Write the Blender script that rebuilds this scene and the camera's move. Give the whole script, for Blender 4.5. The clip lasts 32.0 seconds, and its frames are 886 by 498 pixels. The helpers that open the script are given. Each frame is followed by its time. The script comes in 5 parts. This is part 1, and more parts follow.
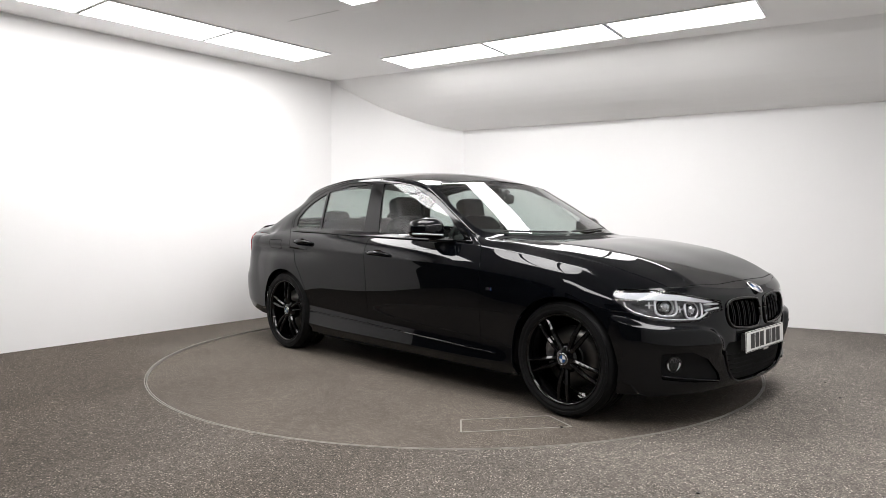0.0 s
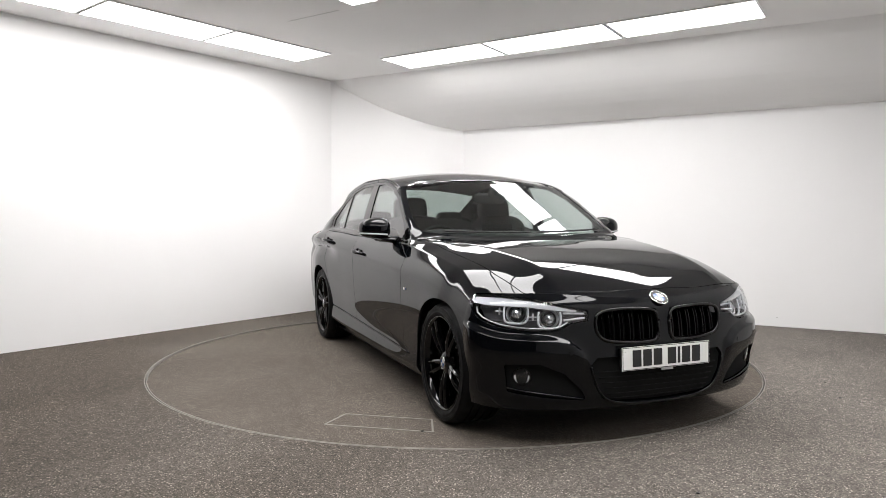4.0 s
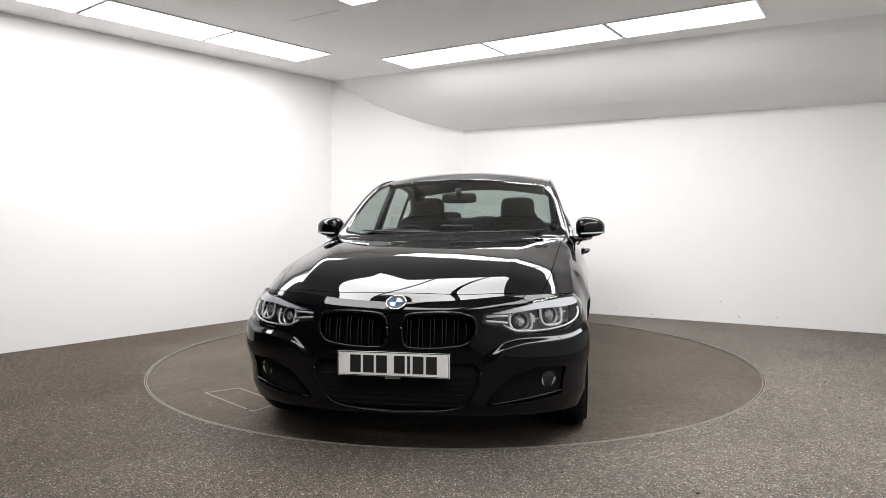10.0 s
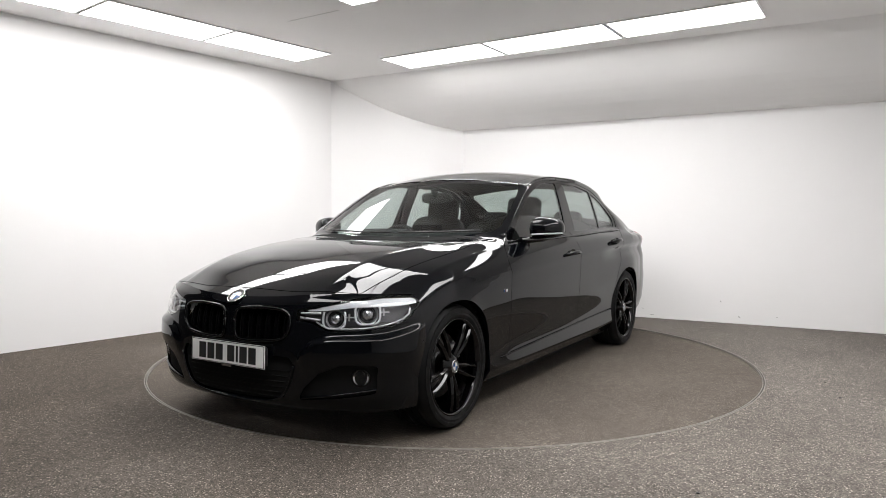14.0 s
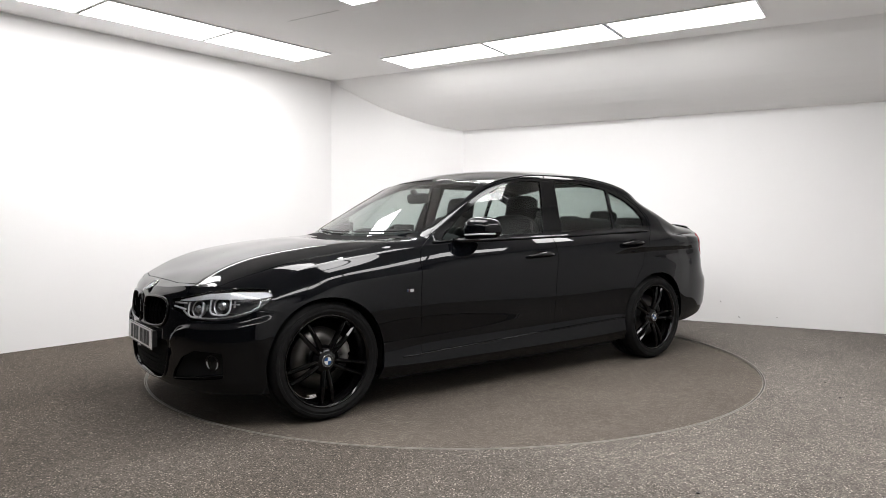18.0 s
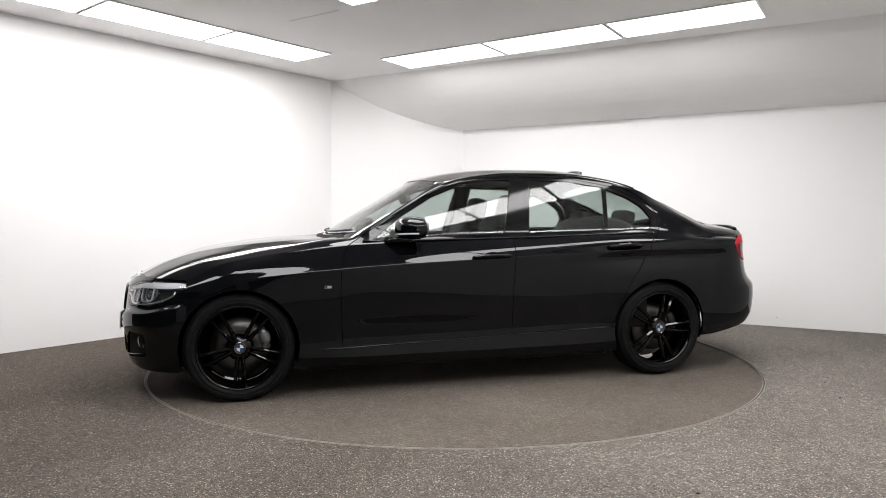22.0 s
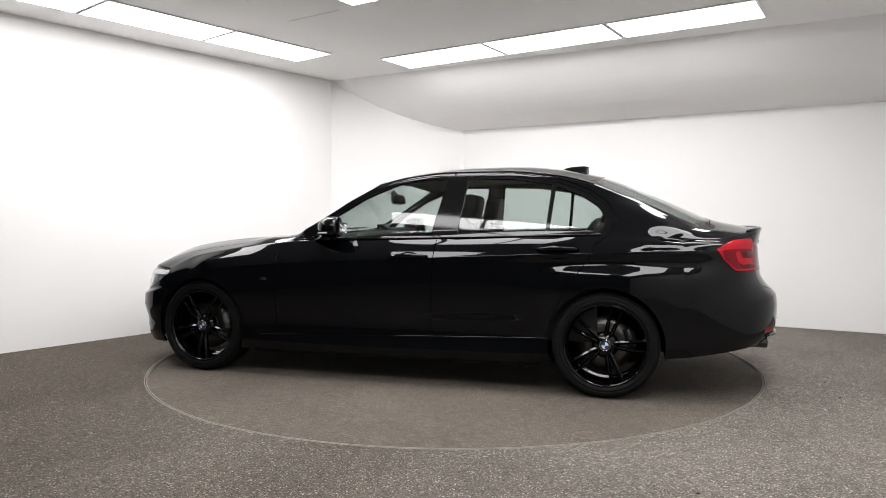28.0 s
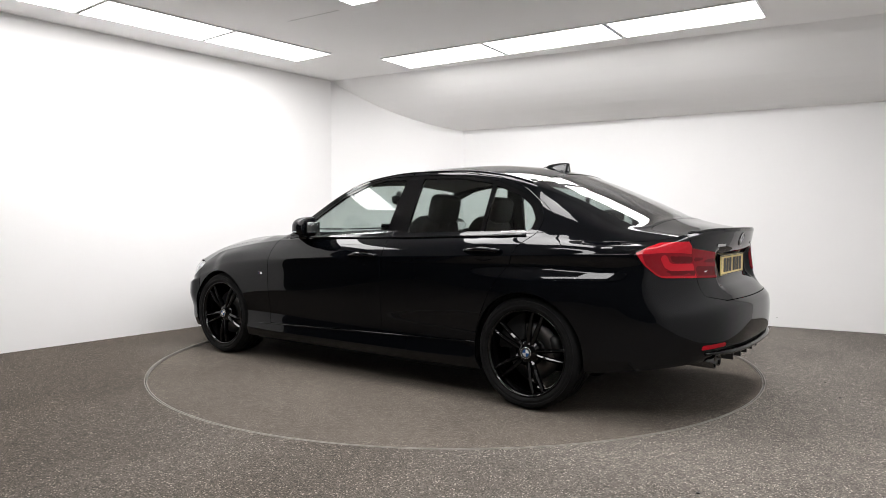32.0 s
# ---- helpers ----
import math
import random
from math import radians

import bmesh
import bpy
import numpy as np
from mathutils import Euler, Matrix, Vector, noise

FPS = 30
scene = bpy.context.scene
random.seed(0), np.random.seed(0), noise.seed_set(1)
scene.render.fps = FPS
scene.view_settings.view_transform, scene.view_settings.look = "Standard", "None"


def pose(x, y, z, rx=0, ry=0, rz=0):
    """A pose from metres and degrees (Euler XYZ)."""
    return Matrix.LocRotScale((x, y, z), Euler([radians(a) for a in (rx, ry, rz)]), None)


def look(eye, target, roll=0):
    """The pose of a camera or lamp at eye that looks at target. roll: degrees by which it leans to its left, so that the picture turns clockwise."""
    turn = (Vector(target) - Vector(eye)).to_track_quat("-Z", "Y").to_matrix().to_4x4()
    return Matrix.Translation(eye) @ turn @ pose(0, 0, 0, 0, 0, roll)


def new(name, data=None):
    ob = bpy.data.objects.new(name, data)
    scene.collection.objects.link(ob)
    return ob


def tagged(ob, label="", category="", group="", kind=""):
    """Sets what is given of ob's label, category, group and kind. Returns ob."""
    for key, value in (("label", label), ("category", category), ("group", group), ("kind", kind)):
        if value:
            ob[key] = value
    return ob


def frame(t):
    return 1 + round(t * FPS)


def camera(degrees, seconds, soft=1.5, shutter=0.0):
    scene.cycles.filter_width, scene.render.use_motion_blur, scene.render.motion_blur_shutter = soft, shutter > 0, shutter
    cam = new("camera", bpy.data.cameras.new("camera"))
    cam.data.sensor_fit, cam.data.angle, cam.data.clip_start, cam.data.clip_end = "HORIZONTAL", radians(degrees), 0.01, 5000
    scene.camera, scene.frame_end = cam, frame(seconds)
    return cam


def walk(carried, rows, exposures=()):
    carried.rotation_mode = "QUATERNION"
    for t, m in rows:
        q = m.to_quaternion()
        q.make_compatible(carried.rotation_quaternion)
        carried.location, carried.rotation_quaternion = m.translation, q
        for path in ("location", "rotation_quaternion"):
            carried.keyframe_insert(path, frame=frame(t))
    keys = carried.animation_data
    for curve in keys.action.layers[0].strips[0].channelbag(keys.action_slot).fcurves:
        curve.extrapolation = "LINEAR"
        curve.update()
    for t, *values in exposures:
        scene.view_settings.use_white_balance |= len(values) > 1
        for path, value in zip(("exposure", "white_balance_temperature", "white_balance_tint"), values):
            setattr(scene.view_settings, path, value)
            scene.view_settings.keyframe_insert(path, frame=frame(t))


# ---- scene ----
cam = camera(65.4, 32.0, soft=0.8)

# the turntable's axis is the world's origin; the camera stands still
EYE = (0.0, -5.453, 1.0865)
AIM = (-0.01438, -5.453 + 0.99889, 1.0865 - 0.04476)
walk(cam, [(0.0, look(EYE, AIM)), (32.0, look(EYE, AIM))], exposures=[(0.0, 0.0), (32.0, 0.0)])


def heading(t):
    """Degrees from +x to the car's nose, seen from above."""
    return -46.05 - 5.355 * t + 0.0057 * (t - 16) ** 2 + 0.000145 * (t - 16) ** 3


# ---------------------------------------------------------------- world and light
world = bpy.data.worlds.new("world")
scene.world = world
world.use_nodes = True
world.node_tree.nodes["Background"].inputs[0].default_value = (0.02, 0.02, 0.02, 1)
world.node_tree.nodes["Background"].inputs[1].default_value = 0.05

LIGHT = 14.0      # strength of the ceiling panels

# ---------------------------------------------------------------- materials


def material(name, color, rough=0.5, metal=0.0, **more):
    m = bpy.data.materials.new(name)
    m.use_nodes = True
    b = m.node_tree.nodes["Principled BSDF"]
    b.inputs["Base Color"].default_value = (*color, 1)
    b.inputs["Roughness"].default_value = rough
    b.inputs["Metallic"].default_value = metal
    for key, value in more.items():
        b.inputs[key.replace("_", " ")].default_value = value
    return m


def noise_node(m, scale, detail=3.0, coords="Object"):
    t = m.node_tree
    co = t.nodes.new("ShaderNodeTexCoord")
    n = t.nodes.new("ShaderNodeTexNoise")
    n.inputs["Scale"].default_value = scale
    n.inputs["Detail"].default_value = detail
    t.links.new(co.outputs[coords], n.inputs["Vector"])
    return n


def ramp_node(m, source, stops):
    t = m.node_tree
    r = t.nodes.new("ShaderNodeValToRGB")
    while len(r.color_ramp.elements) < len(stops):
        r.color_ramp.elements.new(0.5)
    for e, (p, c) in zip(r.color_ramp.elements, stops):
        e.position = p
        e.color = (c, c, c, 1) if isinstance(c, (int, float)) else (*c, 1)
    t.links.new(source, r.inputs[0])
    return r


def bump_from(m, source, strength, distance):
    t = m.node_tree
    b = t.nodes.new("ShaderNodeBump")
    b.inputs["Strength"].default_value = strength
    b.inputs["Distance"].default_value = distance
    t.links.new(source, b.inputs["Height"])
    t.links.new(b.outputs[0], t.nodes["Principled BSDF"].inputs["Normal"])


def rough_from(m, scale, low, high, detail=4.0):
    n = noise_node(m, scale, detail)
    r = ramp_node(m, n.outputs["Fac"], [(0.3, low), (0.7, high)])
    m.node_tree.links.new(r.outputs[0], m.node_tree.nodes["Principled BSDF"].inputs["Roughness"])


def multiply(m, a, b):
    x = m.node_tree.nodes.new("ShaderNodeMix")
    x.data_type, x.blend_type = "RGBA", "MULTIPLY"
    x.inputs[0].default_value = 1
    m.node_tree.links.new(a, x.inputs[6])
    m.node_tree.links.new(b, x.inputs[7])
    return x.outputs[2]


def carpet(name, tone, side_light=False, scale=230, light=3.2):
    """Short speckled needle-felt carpet, brownish grey, with worn patches; uneven light can be painted in, darker
    towards -x and brighter towards +x.
    """
    m = material(name, (0.1, 0.1, 0.1), 0.95, Specular_IOR_Level=0.2)
    t = m.node_tree
    co = t.nodes.new("ShaderNodeTexCoord")
    grain = t.nodes.new("ShaderNodeTexVoronoi")
    grain.inputs["Scale"].default_value = scale
    t.links.new(co.outputs["Object"], grain.inputs["Vector"])
    one = t.nodes.new("ShaderNodeSeparateColor")
    t.links.new(grain.outputs["Color"], one.inputs[0])
    speck = ramp_node(m, one.outputs[0], [(0.0, [(1.26 / light) * c for c in tone]), (0.35, [0.72 * c for c in tone]), (0.80, [1.1 * c for c in tone]), (0.93, [1.65 * c for c in tone]), (1.0, [light * c for c in tone])])
    broad = noise_node(m, 1.1, 4)
    worn = ramp_node(m, broad.outputs["Fac"], [(0.3, 0.84), (0.7, 1.12)])
    mid = noise_node(m, 14, 3)
    clump = ramp_node(m, mid.outputs["Fac"], [(0.35, 0.93), (0.65, 1.08)])
    out = multiply(m, multiply(m, speck.outputs[0], worn.outputs[0]), clump.outputs[0])
    if side_light:
        # uneven room light put into the colour: dim at -x, bright at +x
        axis = t.nodes.new("ShaderNodeSeparateXYZ")
        t.links.new(co.outputs["Object"], axis.inputs[0])
        drift = noise_node(m, 0.5, 4)
        mixed = t.nodes.new("ShaderNodeMath")
        mixed.operation = "MULTIPLY_ADD"
        mixed.inputs[1].default_value = 0.15
        t.links.new(axis.outputs[0], mixed.inputs[0])
        t.links.new(drift.outputs["Fac"], mixed.inputs[2])
        falloff = ramp_node(m, mixed.outputs[0], [(0.1, (0.66, 0.62, 0.575)), (0.5, (0.95, 0.945, 0.94)), (0.9, (1.24, 1.25, 1.26))])
        out = multiply(m, out, falloff.outputs[0])
    t.links.new(out, t.nodes["Principled BSDF"].inputs["Base Color"])
    bump_from(m, one.outputs[1], 0.35, 0.003)
    return m


def painted_wall(name, color):
    m = material(name, color, 0.75)
    broad = noise_node(m, 0.8, 5)
    stain = ramp_node(m, broad.outputs["Fac"], [(0.3, [0.965 * c for c in color]), (0.7, color)])
    m.node_tree.links.new(stain.outputs[0], m.node_tree.nodes["Principled BSDF"].inputs["Base Color"])
    fine = noise_node(m, 60, 4)
    bump_from(m, fine.outputs["Fac"], 0.12, 0.002)
    return m


def glass(name, tint, base=0.05):
    """A thin pane: tinted clear, with gloss that grows at grazing angles."""
    m = bpy.data.materials.new(name)
    m.use_nodes = True
    t = m.node_tree
    t.nodes.remove(t.nodes["Principled BSDF"])
    clear = t.nodes.new("ShaderNodeBsdfTransparent")
    clear.inputs[0].default_value = (*tint, 1)
    shine = t.nodes.new("ShaderNodeBsdfGlossy")
    shine.inputs["Roughness"].default_value = 0.0
    shine.inputs["Color"].default_value = (1, 1, 1, 1)
    face = t.nodes.new("ShaderNodeLayerWeight")
    face.inputs["Blend"].default_value = 0.5
    power = t.nodes.new("ShaderNodeMath")
    power.operation = "POWER"
    power.inputs[1].default_value = 4.6
    t.links.new(face.outputs["Facing"], power.inputs[0])
    scale = t.nodes.new("ShaderNodeMath")
    scale.operation = "MULTIPLY_ADD"
    scale.inputs[1].default_value = 1 - base
    scale.inputs[2].default_value = base
    t.links.new(power.outputs[0], scale.inputs[0])
    mix = t.nodes.new("ShaderNodeMixShader")
    t.links.new(scale.outputs[0], mix.inputs[0])
    t.links.new(clear.outputs[0], mix.inputs[1])
    t.links.new(shine.outputs[0], mix.inputs[2])
    t.links.new(mix.outputs[0], t.nodes["Material Output"].inputs[0])
    return m


FLOOR = carpet("carpet", (0.130, 0.116, 0.102), True, scale=205, light=3.7)
DISC = carpet("turntable_carpet", (0.117, 0.100, 0.084), light=2.5)
WALL = painted_wall("white_wall", (0.85, 0.843, 0.838))
CEIL = painted_wall("ceiling_paint", (0.92, 0.912, 0.902))
# three tones for unseen walls, set to control bounce and the car's reflections
UNSEENPALE = painted_wall("unseen_pale_wall", (0.50, 0.497, 0.495))
UNSEENBACK = painted_wall("unseen_back_dark", (0.035, 0.035, 0.035))
UNSEENSIDE = painted_wall("unseen_side_dark", (0.03, 0.03, 0.031))
WORN = material("worn_metal", (0.23, 0.213, 0.19), 0.6, 0.2)
WHITEMETAL = material("white_metal", (0.8, 0.8, 0.79), 0.4)
PAINT = material("black_paint", (0.0013, 0.0016, 0.0024), 0.06, 0.0, Coat_Weight=1.0, Coat_Roughness=0.01, Coat_IOR=1.37, Specular_IOR_Level=0.0)
rough_from(PAINT, 3.0, 0.05, 0.12)
GLOSS = material("gloss_black", (0.002, 0.002, 0.0023), 0.08, Specular_IOR_Level=0.35)
PLASTIC = material("black_plastic", (0.012, 0.012, 0.012), 0.45)
rough_from(PLASTIC, 40, 0.38, 0.55)
MATT = material("matt_black", (0.004, 0.004, 0.004), 0.85, Specular_IOR_Level=0.2)
RUBBER = material("tyre_rubber", (0.0045, 0.0045, 0.0047), 0.62, Specular_IOR_Level=0.16)
rough_from(RUBBER, 18, 0.5, 0.75)
RIM = material("black_alloy", (0.0015, 0.0015, 0.0017), 0.2, 0.0, Coat_Weight=1.0, Coat_Roughness=0.03, Coat_IOR=1.38, Specular_IOR_Level=0.0)
STEEL = material("brake_steel", (0.13, 0.125, 0.12), 0.38, 1.0)
rough_from(STEEL, 60, 0.28, 0.5)
CHROME = material("chrome", (0.8, 0.8, 0.81), 0.07, 1.0)
SATIN = material("satin_silver", (0.55, 0.55, 0.56), 0.25, 1.0)
TRIM = material("interior_trim", (0.010, 0.010, 0.0105), 0.65, Specular_IOR_Level=0.3)
LEATHER = material("black_leather", (0.0045, 0.0044, 0.0043), 0.5, Specular_IOR_Level=0.22)
leather_grain = noise_node(LEATHER, 220, 3)
bump_from(LEATHER, leather_grain.outputs["Fac"], 0.2, 0.002)
GLASS = glass("window_glass", (0.66, 0.72, 0.70))
SCREEN = glass("screen_glass", (0.70, 0.76, 0.74))
REARGLASS = glass("rear_glass", (0.50, 0.56, 0.54))
LENS = glass("lamp_lens", (0.93, 0.94, 0.95))
RED = material("red_lens", (0.36, 0.006, 0.014), 0.08, 0.0, Coat_Weight=0.8, Coat_IOR=1.35, Specular_IOR_Level=0.0)
INNERRED = material("inner_red_lens", (0.15, 0.002, 0.006), 0.08, 0.0, Coat_Weight=0.8, Coat_IOR=1.35, Specular_IOR_Level=0.0)
DEEPRED = material("deep_red_lens", (0.075, 0.001, 0.003), 0.1, 0.0, Coat_Weight=0.8, Coat_IOR=1.35, Specular_IOR_Level=0.0)
WHITE = material("white_plastic", (0.78, 0.78, 0.76), 0.35)
YELLOW = material("yellow_plate", (0.72, 0.56, 0.22), 0.4)
INK = material("black_ink", (0.01, 0.01, 0.01), 0.5)
BLUE = material("blue_enamel", (0.02, 0.07, 0.20), 0.2)
ENAMEL = material("white_enamel", (0.6, 0.6, 0.6), 0.25)
LEDWHITE = material("light_guide", (0.55, 0.56, 0.58), 0.2)
LAMPGREY = material("lamp_housing", (0.11, 0.11, 0.115), 0.3, 0.4)
FROSTED = material("frosted_lamp_glass", (0.62, 0.62, 0.63), 0.25)
SILVERED = material("lamp_reflector", (0.60, 0.605, 0.62), 0.3, 0.8)
CRYSTAL = material("projector_crystal", (0.50, 0.51, 0.53), 0.12, 0.85)
LAMPLENS = material("projector_glass", (0.02, 0.022, 0.026), 0.04, 0.0, Coat_Weight=1.0)
CALIPER = material("cast_caliper", (0.30, 0.295, 0.285), 0.5, 0.5)
PIPE = material("exhaust_steel", (0.09, 0.088, 0.085), 0.25, 1.0)

PANEL = bpy.data.materials.new("light_panel")
PANEL.use_nodes = True
_e = PANEL.node_tree.nodes["Principled BSDF"]
_e.inputs["Base Color"].default_value = (0.8, 0.8, 0.8, 1)
_e.inputs["Emission Color"].default_value = (1.0, 0.984, 0.984, 1)
_e.inputs["Emission Strength"].default_value = LIGHT

# ---------------------------------------------------------------- mesh helpers


def part(name, bm, mat, parent=None, label="", smooth=True):
    """Links a bmesh as one mesh object under a thing or part."""
    me = bpy.data.meshes.new(name)
    bm.to_mesh(me)
    bm.free()
    me.materials.append(mat)
    if smooth:
        for p in me.polygons:
            p.use_smooth = True
    ob = new(name, me)
    if parent is not None:
        ob.parent = parent
    if label:
        tagged(ob, label)
    return ob


def mesh_part(name, V, F, mat, parent=None, label="", smooth=True):
    me = bpy.data.meshes.new(name)
    me.from_pydata([tuple(map(float, v[:3])) for v in V], [], [tuple(f) for f in F])
    me.materials.append(mat)
    if smooth:
        me.polygons.foreach_set("use_smooth", [True] * len(me.polygons))
    ob = new(name, me)
    if parent is not None:
        ob.parent = parent
    if label:
        tagged(ob, label)
    return ob


def sharpen(ob, degrees=35):
    """Marks edges sharper than that as hard."""
    bm = bmesh.new()
    bm.from_mesh(ob.data)
    for e in bm.edges:
        if len(e.link_faces) == 2 and e.calc_face_angle(0) > radians(degrees):
            e.smooth = False
    bm.to_mesh(ob.data)
    bm.free()
    return ob


def box(sx, sy, sz, bevel=0.0, at=(0, 0, 0), segments=2, turn=None):
    bm = bmesh.new()
    bmesh.ops.create_cube(bm, size=1)
    bmesh.ops.scale(bm, vec=(sx, sy, sz), verts=bm.verts)
    if bevel:
        bmesh.ops.bevel(bm, geom=bm.edges[:], offset=bevel, segments=segments, profile=0.6, affect="EDGES")
    if turn is not None:
        bmesh.ops.transform(bm, matrix=turn, verts=bm.verts)
    bmesh.ops.translate(bm, vec=at, verts=bm.verts)
    return bm


def lathe(profile, n=48, axis="y", closed=False):
    """Turns (radius, along) pairs round an axis."""
    bm = bmesh.new()
    rings = []
    for r, a in profile:
        ring = []
        for k in range(n):
            c, s = math.cos(2 * math.pi * k / n), math.sin(2 * math.pi * k / n)
            p = (r * c, a, r * s) if axis == "y" else ((a, r * c, r * s) if axis == "x" else (r * c, r * s, a))
            ring.append(bm.verts.new(p))
        rings.append(ring)
    pairs = list(zip(rings, rings[1:])) + ([(rings[-1], rings[0])] if closed else [])
    for a, b in pairs:
        for k in range(n):
            bm.faces.new((a[k], b[k], b[(k + 1) % n], a[(k + 1) % n]))
    if not closed:
        for ring, (r, _) in ((rings[0], profile[0]), (rings[-1], profile[-1])):
            if r < 0.02:
                bm.faces.new(ring)
    bmesh.ops.recalc_face_normals(bm, faces=bm.faces)
    return bm


def tube(points, radius, n=8, flat=1.0):
    """A round bar along points."""
    bm = bmesh.new()
    pts = [Vector(p) for p in points]
    rings = []
    for i, p in enumerate(pts):
        d = (pts[min(i + 1, len(pts) - 1)] - pts[max(i - 1, 0)]).normalized()
        side = d.cross(Vector((0, 0, 1)))
        if side.length < 0.1:
            side = d.cross(Vector((0, 1, 0)))
        side.normalize()
        up = side.cross(d)
        r = radius[i] if isinstance(radius, (list, tuple)) else radius
        rings.append([bm.verts.new(p + side * r * math.cos(2 * math.pi * k / n) + up * r * flat * math.sin(2 * math.pi * k / n)) for k in range(n)])
    for a, b in zip(rings, rings[1:]):
        for k in range(n):
            bm.faces.new((a[k], a[(k + 1) % n], b[(k + 1) % n], b[k]))
    bm.faces.new(rings[0])
    bm.faces.new(rings[-1])
    bmesh.ops.recalc_face_normals(bm, faces=bm.faces)
    return bm


def moved(bm, m):
    bmesh.ops.transform(bm, matrix=m, verts=bm.verts)
    return bm


def merged(*bms):
    out = bmesh.new()
    for b in bms:
        me = bpy.data.meshes.new("tmp")
        b.to_mesh(me)
        b.free()
        out.from_mesh(me)
        bpy.data.meshes.remove(me)
    return out


# ---------------------------------------------------------------- the room
# plan corners, going round: left wall, gable, right wall, then the unseen dark end behind the camera
H_CEIL, H_EAVE = 2.72, 2.17
A = Vector((-1.46, 2.84, 0))     # left wall meets the gable
B = Vector((0.13, 3.17, 0))      # gable meets the right wall
dL = Vector((-2.17, -2.86, 0)).normalized()
dR = Vector((3.93, -2.13, 0)).normalized()
eL = Vector((0.625, 0.781, 0)).normalized()    # along the left row of lights
eR = Vector((0.849, -0.528, 0)).normalized()   # along the back row of lights
eN = Vector((-eR.y, eR.x, 0))                  # across it, away from the camera


def meet(p, d, n, dist):
    """Where the line from p along d reaches dist along n."""
    return p + d * ((dist - p.dot(n)) / d.dot(n))


L_MID = A + dL * 4.35                # the white wall ends here, out of view
L_END = meet(A, dL, eN, -5.05)
R_END = meet(B, dR, eR, 3.45)
C_END = eR * 3.45 - eN * 5.05        # the corner in which the camera stands
THICK = 0.12


def wall_slab(name, p, q, zp, zq, mat):
    """An upright slab from p to q, with its inner face on that line; its top runs from zp to zq."""
    d = (q - p).normalized()
    out = Vector((-d.y, d.x, 0)) * THICK
    lo = [p, q, q + out, p + out]
    V = [Vector((v.x, v.y, -0.02)) for v in lo] + [Vector((v.x, v.y, z)) for v, z in zip(lo, (zp, zq, zq, zp))]
    F = [(3, 2, 1, 0), (4, 5, 6, 7), (0, 1, 5, 4), (1, 2, 6, 5), (2, 3, 7, 6), (3, 0, 4, 7)]
    bm = bmesh.new()
    vs = [bm.verts.new(v) for v in V]
    for f in F:
        bm.faces.new([vs[i] for i in f])
    bmesh.ops.recalc_face_normals(bm, faces=bm.faces)
    return tagged(part(name, bm, mat, smooth=False), kind="structure")


# unseen wall, painted near-black so the car's doors reflect dark
tagged(wall_slab("wall_unseen_side", L_END, L_MID, H_CEIL + 0.02, H_CEIL + 0.02, UNSEENSIDE), "unseen near-black side wall, added to keep the car's reflections dark", "wall")
tagged(wall_slab("wall_left", L_MID, A, H_CEIL + 0.02, H_CEIL + 0.02, WALL), "plain white painted studio wall meeting grey carpet", "wall")
tagged(wall_slab("wall_gable", A, B, H_CEIL + 0.02, H_EAVE + 0.3, WALL), "white painted end wall under a sloping ceiling", "wall")
tagged(wall_slab("wall_right", B, R_END, H_EAVE + 0.05, H_EAVE + 0.05, WALL), "low white painted eaves wall with small scuffs", "wall")
# two more unseen walls, toned to shape bounce light and reflections
tagged(wall_slab("wall_far", R_END, C_END, H_CEIL + 0.02, H_CEIL + 0.02, UNSEENPALE), "unseen pale wall closing the studio, toned for bounce and reflections", "wall")
tagged(wall_slab("wall_back", C_END, L_END, H_CEIL + 0.02, H_CEIL + 0.02, UNSEENBACK), "unseen near-black wall closing the studio, added to keep reflections dark", "wall")

# floor with a round opening for the turntable
R_DISC = 2.248


def floor_sheet():
    bm = bmesh.new()
    n = 128
    inner = [bm.verts.new(((R_DISC + 0.009) * math.cos(2 * math.pi * k / n), (R_DISC + 0.009) * math.sin(2 * math.pi * k / n), 0)) for k in range(n)]
    outer = [bm.verts.new((14 * math.cos(2 * math.pi * k / n), 14 * math.sin(2 * math.pi * k / n), 0)) for k in range(n)]
    low = [bm.verts.new((v.co.x, v.co.y, -0.05)) for v in inner]
    for k in range(n):
        j = (k + 1) % n
        bm.faces.new((inner[k], outer[k], outer[j], inner[j]))
        bm.faces.new((low[k], inner[k], inner[j], low[j]))
    c = bm.verts.new((0, 0, -0.05))
    for k in range(n):
        bm.faces.new((c, low[k], low[(k + 1) % n]))
    return bm


tagged(part("floor", floor_sheet(), FLOOR, smooth=False), "speckled grey-brown studio carpet with small dark bits", "floor", kind="structure")

# flat ceiling, and the slope that comes down to the eaves wall
brk = meet(A, dR, eR, 3.65)
far = meet(B, dR, eR, 3.65)


